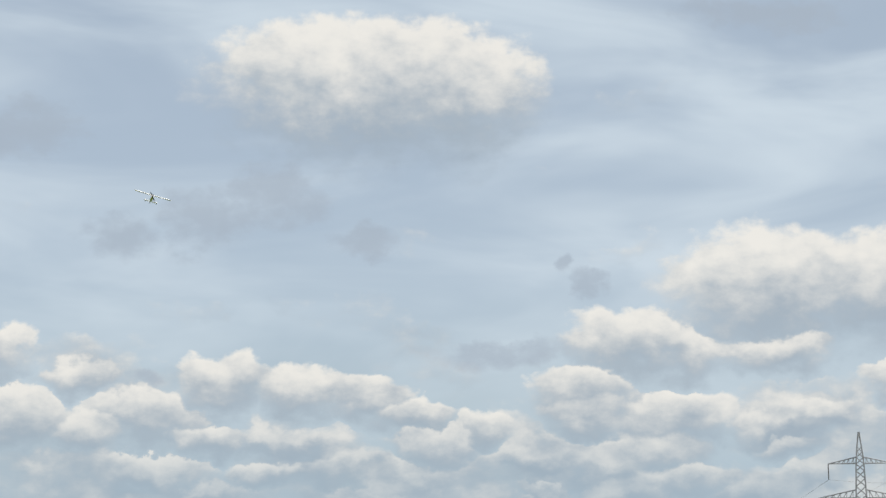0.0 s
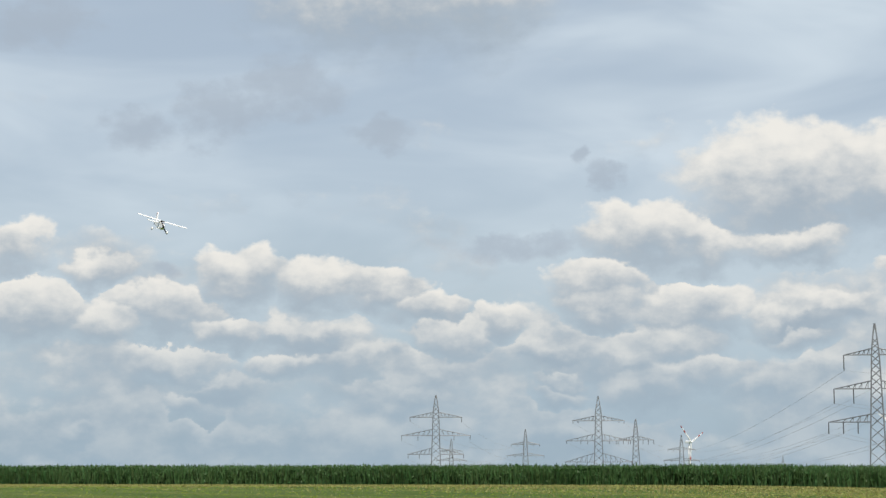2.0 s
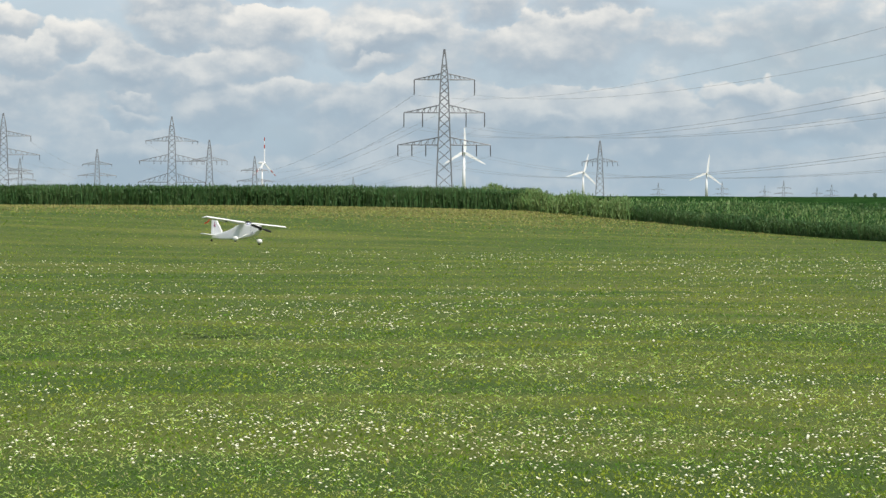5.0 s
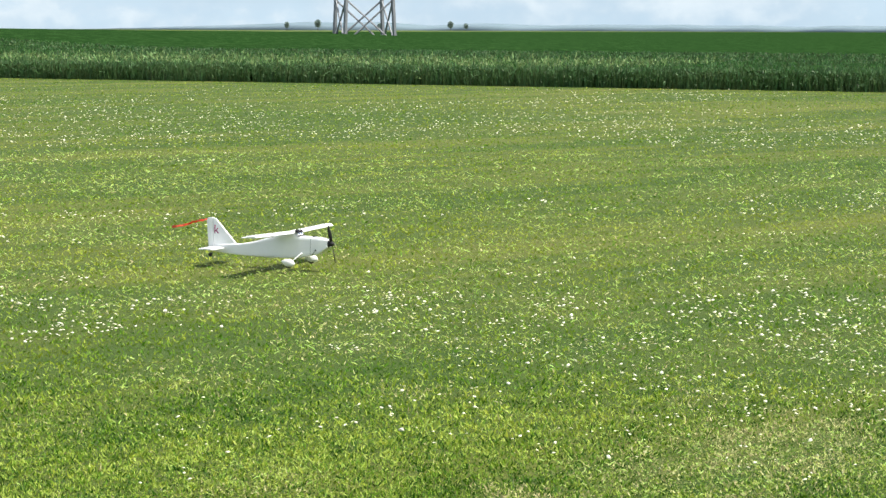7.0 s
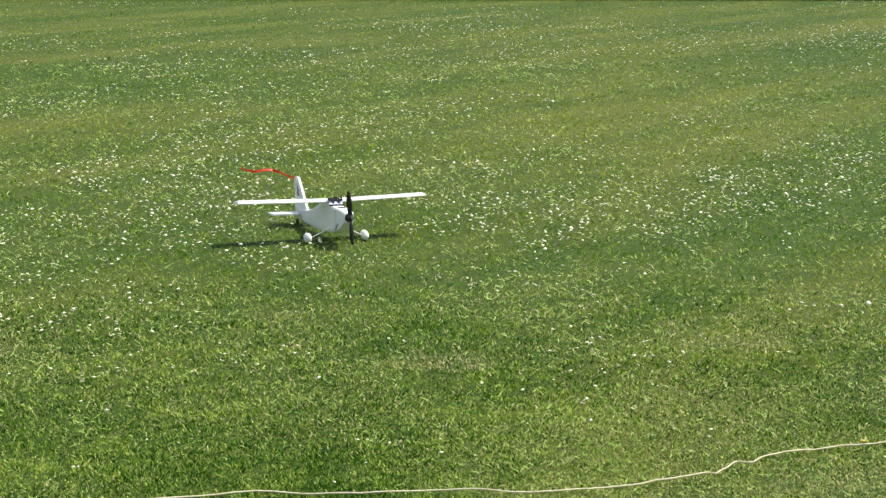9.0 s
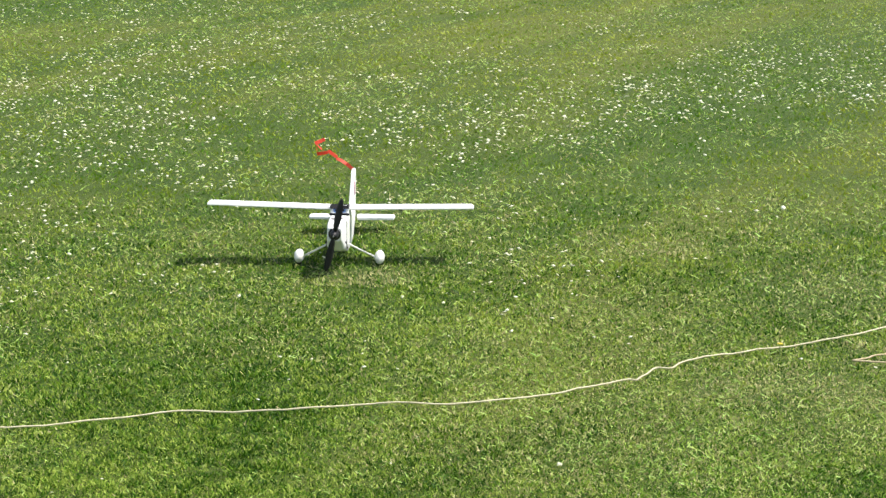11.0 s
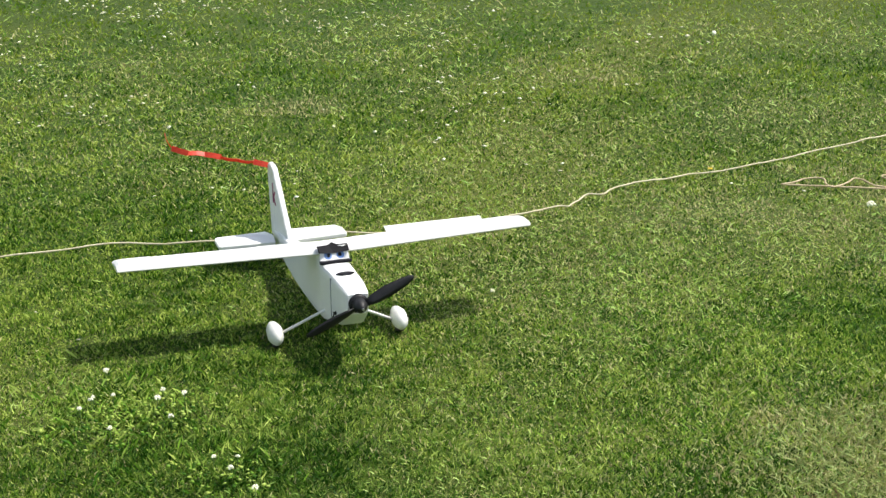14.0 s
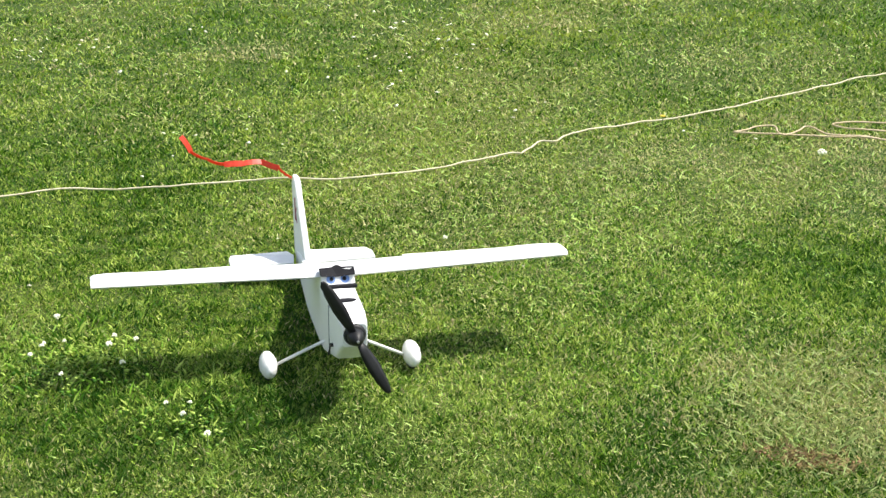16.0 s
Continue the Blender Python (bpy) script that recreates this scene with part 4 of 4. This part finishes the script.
def build_plane():
    plane = thing("model_aeroplane", "white foam high-wing model aeroplane with black propeller and red streamer", "model aeroplane")
    # stations: x, bottom, top, half width
    stations = [(0.238, 0.170, 0.226, 0.036), (0.218, 0.156, 0.233, 0.042), (0.165, 0.114, 0.239, 0.049), (0.06, 0.086, 0.240, 0.053), (0.0, 0.072, 0.238, 0.057),
                (-0.05, 0.066, 0.260, 0.055), (-0.13, 0.060, 0.252, 0.053), (-0.26, 0.052, 0.208, 0.046), (-0.40, 0.048, 0.160, 0.038), (-0.52, 0.046, 0.134, 0.028),
                (-0.66, 0.048, 0.118, 0.018), (-0.775, 0.056, 0.098, 0.010)]

    def ring(x, b, t, w):
        m, h = (b + t) / 2, (t - b) / 2
        out = []
        for k in range(20):
            a = 2 * math.pi * k / 20
            c, s = math.cos(a), math.sin(a)
            out.append((x, 0.80 * w * math.copysign(abs(c) ** 0.30, c), m + h * math.copysign(abs(s) ** 0.30, s)))
        return out

    bm = bmesh.new()
    loft(bm, [ring(*s) for s in stations])
    part("fuselage", bm, FOAM, plane, "white foam fuselage", smooth=False)
    # seams of the nose hatch on both flanks
    for s in (-1, 1):
        bm = bmesh.new()
        box(bm, (0.105, s * 0.0405, 0.168), (0.0022, 0.004, 0.125))
        part("seam", bm, PANEL_GAP, plane)
        bm = bmesh.new()
        tube(bm, [(0.150, s * 0.038, 0.146), (0.152, s * 0.046, 0.146)], 0.005, 10)
        tube(bm, [(0.150, s * 0.0445, 0.147), (0.128, s * 0.0475, 0.112)], 0.0022, 6)
        part("latch", bm, BLACK_PLASTIC, plane, "black latch on the flank")

    ailerons = []

    # wing: cambered section swept along the span
    def section(x_le, chord, y, z, thick, fall, cut=1.0):
        up = [(0.0, 0.0), (0.03, 0.45), (0.12, 0.85), (0.3, 1.0), (0.55, 0.8), (0.74, 0.50), (cut, 0.06 if cut == 1 else 0.46)]
        lo = [(cut, -0.02), (0.6, -0.10), (0.25, -0.28), (0.05, -0.25)]
        return [(x_le - chord * u, y, z + thick * v - fall * chord * u) for u, v in up + lo]

    for s in (-1, 1):
        bm = bmesh.new()
        rings = []
        for f, cut in ((0.0, 1), (0.32, 1), (0.32, 0.76), (0.82, 0.76), (0.82, 1), (0.93, 1), (0.985, 1), (1.0, 1)):
            c = 0.150 - 0.004 * f
            nose = -0.028 - 0.012 * f
            if f > 0.98:
                c *= 0.93 if f < 1 else 0.80
            rings.append(section(nose, c, s * 0.595 * f, 0.257 + 0.010 * f, 0.0185 * (1 if f < 0.99 else 0.6), 0.09, cut))
        loft(bm, rings)
        wing = part("wing", bm, FOAM, plane, "white foam wing half", smooth=False)
        # aileron on its hinge
        bm = bmesh.new()
        loft(bm, [[(0.0, s * y, 0.0045), (-0.034, s * y, -0.0015), (-0.034, s * y, -0.0035), (0.0, s * y, -0.0045)] for y in (0.193, 0.486)])
        ailerons.append((part("aileron", bm, FOAM, plane, "white foam aileron"), (-0.1475, 0, 0.2535 - LOW)))
        bm = bmesh.new()
        box(bm, (-0.10, s * 0.27, 0.248), (0.028, 0.014, 0.012), 0.002)
        tube(bm, [(-0.10, s * 0.27, 0.236), (-0.17, s * 0.27, 0.240)], 0.0012, 5)
        part("servo", bm, BLACK_PLASTIC, wing, "small black servo with pushrod")

    # tail surfaces
    def slab(outline, thick, axis):
        bm = bmesh.new()
        lo, hi = [], []
        for p, q, tk in outline:
            h = thick * tk / 2
            if axis == "y":
                lo.append((p, -h, q)), hi.append((p, h, q))
            else:
                lo.append((p, q[0], q[1] - h)), hi.append((p, q[0], q[1] + h))
        loft(bm, [lo, hi])
        bmesh.ops.bevel(bm, geom=[e for e in bm.edges], offset=thick * 0.16, segments=2, affect="EDGES")
        return bm

    part("fin", slab([(-0.555, 0.120, 1), (-0.745, 0.300, 1), (-0.775, 0.306, 1), (-0.752, 0.075, 1), (-0.60, 0.090, 1)], 0.017, "y"), FOAM, plane, "white foam fin")
    rudder = part("rudder", slab([(-0.779, 0.306, 1), (-0.808, 0.303, 1), (-0.826, 0.286, 1), (-0.800, 0.066, 1), (-0.757, 0.075, 1)], 0.015, "y"), FOAM, plane)
    half = [(-0.645, 0.03), (-0.655, 0.200), (-0.662, 0.206), (-0.728, 0.206), (-0.728, 0.02)]
    for s in (-1, 1):
        part("tailplane", slab([(x, (s * y, 0.083), 1) for x, y in half], 0.012, "z"), FOAM, plane)
        part("elevator", slab([(-0.732, (s * 0.02, 0.081), 1), (-0.732, (s * 0.206, 0.081), 1), (-0.775, (s * 0.196, 0.077), 1), (-0.79, (s * 0.03, 0.075), 1)], 0.009, "z"), FOAM, plane)

    # undercarriage
    for s in (-1, 1):
        bm = bmesh.new()
        tube(bm, [(0.035, s * 0.02, 0.108), (0.035, s * 0.048, 0.104), (0.0, s * 0.165, 0.038)], 0.0042, 8)
        part("strut", bm, WHITE_PLASTIC, plane, "thin white undercarriage leg", smooth=True)
        bm = bmesh.new()
        rings = []
        for x, r, dz in ((0.052, 0.004, 0.0), (0.046, 0.015, 0.0), (0.030, 0.026, 0.001), (0.005, 0.031, 0.002), (-0.025, 0.026, 0.003), (-0.048, 0.014, 0.006), (-0.060, 0.004, 0.009)):
            rings.append([(x, s * 0.18 + math.cos(a) * r * 0.74, 0.040 + dz + math.sin(a) * r) for a in (2 * math.pi * k / 14 for k in range(14))])
        loft(bm, rings)
        spat = part("wheel_spat", bm, WHITE_PLASTIC, plane, "rounded white wheel fairing", smooth=True)
        bm = bmesh.new()
        tube(bm, [(0, s * 0.18 - 0.009, 0.028), (0, s * 0.18 - 0.006, 0.028), (0, s * 0.18 + 0.006, 0.028), (0, s * 0.18 + 0.009, 0.028)], [0.024, 0.027, 0.027, 0.024], 16)
        part("wheel", bm, RUBBER, spat, "black rubber wheel")
    bm = bmesh.new()
    tube(bm, [(-0.745, 0, 0.060), (-0.775, 0, 0.036), (-0.782, 0, 0.018)], 0.002, 6)
    part("tail_leg", bm, STEEL, plane)
    bm = bmesh.new()
    tube(bm, [(-0.785, -0.006, 0.017), (-0.785, 0.006, 0.017)], 0.016, 14)
    part("tail_wheel", bm, RUBBER, plane, "small black tail wheel")

    # windscreen: white panel with two blue discs under a black visor and a black sill
    def plate(name, pts, mat, parent, label="", thick=0.003):
        bm = bmesh.new()
        a, b, c = Vector(pts[0]), Vector(pts[1]), Vector(pts[2])
        nrm = (b - a).cross(c - a).normalized()
        if nrm.x < 0:
            nrm = -nrm
        loft(bm, [[Vector(p) for p in pts], [Vector(p) + nrm * thick for p in pts]])
        return part(name, bm, mat, parent, label)

    screen = plate("windscreen", [(0.0, -0.042, 0.2375), (0.0, 0.042, 0.2375), (-0.026, 0.040, 0.276), (-0.026, -0.040, 0.276)], FOAM, plane, "white windscreen panel with blue discs", 0.004)
    lean = math.degrees(math.atan2(0.026, 0.0385))
    for s in (-1, 1):
        bm = bmesh.new()
        bmesh.ops.create_cone(bm, cap_ends=True, segments=18, radius1=0.011, radius2=0.011, depth=0.002,
                              matrix=pose(-0.0085, s * 0.0175, 0.2560, 0, 90 - lean, 0))
        part("disc", bm, BLUE_FILM, screen, "pale blue disc")
        bm = bmesh.new()
        bmesh.ops.create_cone(bm, cap_ends=True, segments=14, radius1=0.005, radius2=0.005, depth=0.002,
                              matrix=pose(-0.0070, s * 0.0160, 0.2575, 0, 90 - lean, 0))
        part("pupil", bm, BLACK_FILM, screen)
    bm = bmesh.new()
    brow = [(0.000, -0.042, 0.268), (-0.008, 0.0, 0.262), (0.000, 0.042, 0.268), (-0.026, 0.043, 0.281), (-0.026, 0.012, 0.282), (-0.030, 0.0, 0.287), (-0.026, -0.012, 0.282), (-0.026, -0.043, 0.281)]
    loft(bm, [brow, [(x - 0.014, y, z - 0.005) for x, y, z in brow]])
    part("visor", bm, BLACK_FILM, plane, "black visor above the windscreen")
    bm = bmesh.new()
    box(bm, (0.006, 0, 0.2415), (0.014, 0.090, 0.008), 0.002)
    part("sill", bm, BLACK_FILM, plane, "black strip under the windscreen")
    bm = bmesh.new()
    loft(bm, [[(0.110, -0.026, 0.2405), (0.100, -0.010, 0.2405), (0.100, 0.010, 0.2405), (0.110, 0.026, 0.2405), (0.121, 0.012, 0.2405), (0.121, -0.012, 0.2405)],
              [(0.110, -0.026, 0.2435), (0.100, -0.010, 0.2435), (0.100, 0.010, 0.2435), (0.110, 0.026, 0.2435), (0.121, 0.012, 0.2435), (0.121, -0.012, 0.2435)]])
    part("air_scoop", bm, BLACK_FILM, plane, "dark curved scoop on the nose")
    # motor, spinner, propeller
    bm = bmesh.new()
    tube(bm, [(0.220, 0, 0.200), (0.240, 0, 0.200), (0.247, 0, 0.200)], [0.027, 0.027, 0.022], 18)
    part("motor", bm, BLACK_PLASTIC, plane, "black motor in the nose", smooth=True)
    prop = new("propeller")
    prop.parent = plane
    prop.matrix_basis = pose(0.262, 0, 0.200 - LOW)
    tagged(prop, "black two-bladed propeller")
    bm = bmesh.new()
    tube(bm, [(-0.014, 0, 0), (0.004, 0, 0), (0.016, 0, 0), (0.024, 0, 0), (0.027, 0, 0)], [0.020, 0.019, 0.013, 0.006, 0.001], 16)
    part("spinner", bm, BLACK_PLASTIC, prop, "black spinner", smooth=True)
    bm = bmesh.new()
    tube(bm, [(0.022, 0, 0), (0.032, 0, 0)], [0.004, 0.003], 8)
    part("shaft", bm, STEEL, prop)
    for s in (1, -1):
        bm = bmesh.new()
        rings = []
        for f, c, tw in ((0.08, 0.016, 40), (0.25, 0.029, 32), (0.5, 0.034, 22), (0.8, 0.027, 14), (0.95, 0.017, 10), (1.0, 0.007, 9)):
            z, a = 0.163 * f, radians(tw)
            ring_ = []
            for u, v in ((-0.5, 0.0), (-0.2, 0.10), (0.2, 0.09), (0.5, 0.0), (0.2, -0.04), (-0.2, -0.03)):
                du, dv = u * c, v * c
                ring_.append((du * math.sin(a) + dv * math.cos(a), s * (du * math.cos(a) - dv * math.sin(a)), s * z))
            rings.append(ring_)
        loft(bm, rings)
        part("blade", bm, BLACK_PLASTIC, prop, smooth=True)
    # the letter on the fin
    for s in (-1, 1):
        txt = bpy.data.curves.new("fin_letter", "FONT")
        txt.body, txt.size, txt.extrude, txt.align_x, txt.align_y = "k", 0.095, 0.0008, "CENTER", "CENTER"
        txt.materials.append(PURPLE_FILM)
        ob = new("fin_letter", txt)
        ob.parent = plane
        ob.matrix_basis = pose(-0.735, s * 0.0095, 0.215, 90, 0, 0 if s < 0 else 180)
        tagged(ob, "purple-red letter k")
    # red streamer in short stiff lengths
    pieces = []
    for k in range(7):
        bm = bmesh.new()
        lo, hi = [], []
        for i in range(5):
            u = i / 4
            bend = 0.004 * math.sin(u * math.pi)
            w = 0.0085
            lo += [(u * 0.054, -0.0007 + bend, -w), (u * 0.054, -0.0007 + bend, w)]
            hi += [(u * 0.054, 0.0007 + bend, -w), (u * 0.054, 0.0007 + bend, w)]
        va, vb = [bm.verts.new(p) for p in lo], [bm.verts.new(p) for p in hi]
        for i in range(4):
            a = 2 * i
            bm.faces.new((va[a], va[a + 2], va[a + 3], va[a + 1]))
            bm.faces.new((vb[a], vb[a + 1], vb[a + 3], vb[a + 2]))
            bm.faces.new((va[a], vb[a], vb[a + 2], va[a + 2]))
            bm.faces.new((va[a + 1], va[a + 3], vb[a + 3], vb[a + 1]))
        bm.faces.new((va[0], va[1], vb[1], vb[0]))
        bm.faces.new((va[8], vb[8], vb[9], va[9]))
        pieces.append(part("streamer", bm, RED_RIBBON, plane, "red plastic streamer"))
    # the body and wing sit low between the legs
    for ob in plane.children:
        if ob.name.split(".")[0] in ("fuselage", "seam", "latch", "wing", "windscreen", "visor", "sill", "air_scoop", "motor"):
            ob.matrix_basis = pose(0, 0, -LOW)
    return plane, prop, pieces, ailerons


PLANE, PROP, STREAMER, AILERONS = build_plane()

# seconds, place, heading, nose up, left wing up
FLIGHT = [
        (0.0, -21.670, 51.033, 13.829, 154.1, -9.7, -13.9),
    (0.5, -19.948, 46.310, 12.265, 151.3, -15.5, -6.9),
    (1.0, -18.675, 43.694, 10.905, 148.3, -17.8, -1.5),
    (1.5, -17.414, 40.634, 9.182, 150.2, -15.5, -1.8),
    (2.0, -15.869, 37.115, 7.351, 147.3, -21.0, -14.6),
    (2.5, -13.352, 32.861, 5.474, 144.1, -12.3, -8.5),
    (3.0, -11.263, 30.623, 4.497, 144.4, -10.6, 1.5),
    (3.5, -8.831, 28.296, 3.570, 141.4, -8.2, 8.1),
    (4.0, -7.116, 27.601, 2.639, 147.0, -9.0, -6.5),
    (4.5, -5.004, 24.741, 1.823, 148.4, -5.4, -10.3),
    (5.0, -2.411, 21.548, 1.219, 138.8, -0.4, -6.7),
    (5.2, -1.388, 20.726, 1.065, 140.5, 0.1, -6.8),
    (7.3, 7.740, 9.967, 0.000, 150.0, -2.0, -0.9),
    (7.5, 8.335, 9.268, 0.000, 148.9, -1.0, -0.6),
    (8.0, 9.213, 7.563, 0.000, 167.8, -1.0, -1.6),
    (8.5, 9.334, 6.219, 0.000, 199.2, -0.2, -0.3),
    (9.0, 9.009, 5.221, 0.000, 221.4, -0.2, -0.4),
    (11.5, 6.076, 3.260, 0.000, 248.3, 0.5, -1.7),
    (12.0, 5.372, 2.965, 0.000, 239.1, -0.0, -2.3),
    (12.5, 4.891, 2.640, 0.000, 234.3, 1.2, -1.6),
    (13.0, 4.521, 2.311, 0.000, 232.3, 2.4, -3.2),
    (13.5, 4.244, 2.060, 0.000, 230.6, 0.7, -0.0),
    (14.0, 4.172, 1.975, 0.000, 230.7, -0.3, 0.2),
    (14.5, 4.160, 1.979, 0.000, 231.1, 3.5, -0.5),
    (15.0, 4.078, 1.901, 0.000, 232.4, 2.3, -1.0),
    (15.5, 3.994, 1.818, 0.000, 235.5, 3.5, -0.1),
    (16.0, 3.660, 1.602, 0.000, 237.9, 2.6, -0.3),
]

# blade angle of the propeller at some moments
SPIN = [(0.0, 40), (0.5, 40), (1.0, 40), (1.5, 40), (2.0, 40), (2.5, 36), (3.0, 60), (3.5, 30), (4.0, 80), (4.5, 20), (5.0, 80), (5.2, 5), (7.3, 60), (7.5, 30), (8.0, 80), (8.5, 60), (9.0, 5), (11.5, 28), (12.0, 70),
        (12.5, 10), (13.0, -34), (13.5, -66), (14.0, -66), (14.5, 69), (15.0, 64), (15.5, 8), (16.0, 28)]

# trailing edge of the left aileron up, in degrees; the right one goes the other way
STICK = [(0.0, 2), (5.2, 2), (7.3, 0), (12.5, 0), (13.0, 4), (13.5, -4), (14.0, 26), (14.5, -8), (15.0, 0), (16.0, 0)]

# angles of the streamer's lengths: 180 is downwind, 90 is up
RIBBON = [
    (0.0, 170, 175, 178, 180, 180, 182, 184), (4.0, 172, 176, 180, 182, 184, 182, 180), (5.2, 190, 195, 200, 195, 190, 190, 195), (7.3, 195, 190, 192, 200, 195, 190, 188),
    (7.5, 198, 196, 190, 186, 190, 205, 208), (8.0, 188, 186, 182, 178, 186, 200, 205), (8.5, 176, 168, 163, 166, 168, 170, 168), (9.0, 160, 158, 166, 178, 190, 176, 160),
    (11.5, 135, 140, 150, 170, 60, 0, -30), (12.0, 200, 30, 215, 40, 20, 200, 35), (12.5, 165, 150, 20, 170, 160, 10, 150), (13.0, 154, 147, 140, 128, 150, 40, -10),
    (13.5, 155, 140, 128, 135, 155, 160, 152), (14.0, 166, 168, 170, 171, 172, 160, 115), (14.5, 218, 218, 216, 200, 150, 155, 156), (15.0, 176, 172, 172, 182, 172, 225, 268),
    (15.5, 175, 176, 190, 192, 150, 128, 125), (16.0, 146, 160, 180, 182, 165, 150, 118)]


def blend(rows, t):
    for a, b in zip(rows, rows[1:]):
        if a[0] <= t <= b[0]:
            f = (t - a[0]) / (b[0] - a[0])
            return [p + (q - p) * f for p, q in zip(a[1:], b[1:])]
    return list(rows[-1][1:])


def motions():
    rows = [(t, pose(x, y, z, roll, -nose, 90 - head)) for t, x, y, z, head, nose, roll in FLIGHT]
    walk(PLANE, rows)
    # propeller: several turns between the known angles, keyed step by step
    keys, total = [], float(SPIN[0][1])
    for (t0, a0), (t1, a1) in zip(SPIN, SPIN[1:]):
        n = round((t1 - t0) * FPS)
        gain = (a1 - a0) % 180 + 180 * max(0, round(n * 62 / 180))
        while gain / n > 85:
            gain -= 180
        for k in range(n):
            keys.append((t0 + k / FPS, total + gain * k / n))
        total += gain
    keys.append((SPIN[-1][0], total))
    walk(PROP, [(t, pose(0.262, 0, 0.200 - LOW, a % 360)) for t, a in keys])
    for (ob, (x, y, z)), way in zip(AILERONS, (-1, 1)):
        walk(ob, [(t, pose(x, y, z, 0, way * up, 0)) for t, up in STICK])
    # streamer: a chain blown sideways from the top of the rudder
    side = toward(66 + 90, 0)
    chains = [[] for _ in STREAMER]
    times = sorted({r[0] for r in RIBBON} | {f[0] for f in FLIGHT})
    for t in times:
        x, y, z, head, nose, roll = blend(FLIGHT, t)
        turn = pose(0, 0, 0, roll, -nose, 90 - head).to_3x3().inverted()
        at = Vector((-0.818, 0.0, 0.288))
        for k, a in enumerate(blend(RIBBON, t)):
            d = (turn @ (side * math.cos(radians(a)) + Vector((0, 0, 1)) * math.sin(radians(a)) + toward(66, 0) * 0.25 * math.sin(k * 1.9 + t * 2))).normalized()
            up = turn @ (Vector((0, 0, 1)) + toward(66, 0) * 1.3 * math.sin(k * 1.3 + t * 1.1))
            yv = up.cross(d).normalized()
            zv = d.cross(yv)
            m = Matrix((d, yv, zv)).transposed().to_4x4()
            chains[k].append((t, Matrix.Translation(at) @ m))
            at = at + d * 0.053
    for ob, rows_ in zip(STREAMER, chains):
        walk(ob, rows_)
    for rotor, hub, phase in ROTORS:
        walk(rotor, [(t, pose(0, -5.0, hub, 0, phase + 17.5 * t, 0)) for t in range(0, 17)])


motions()
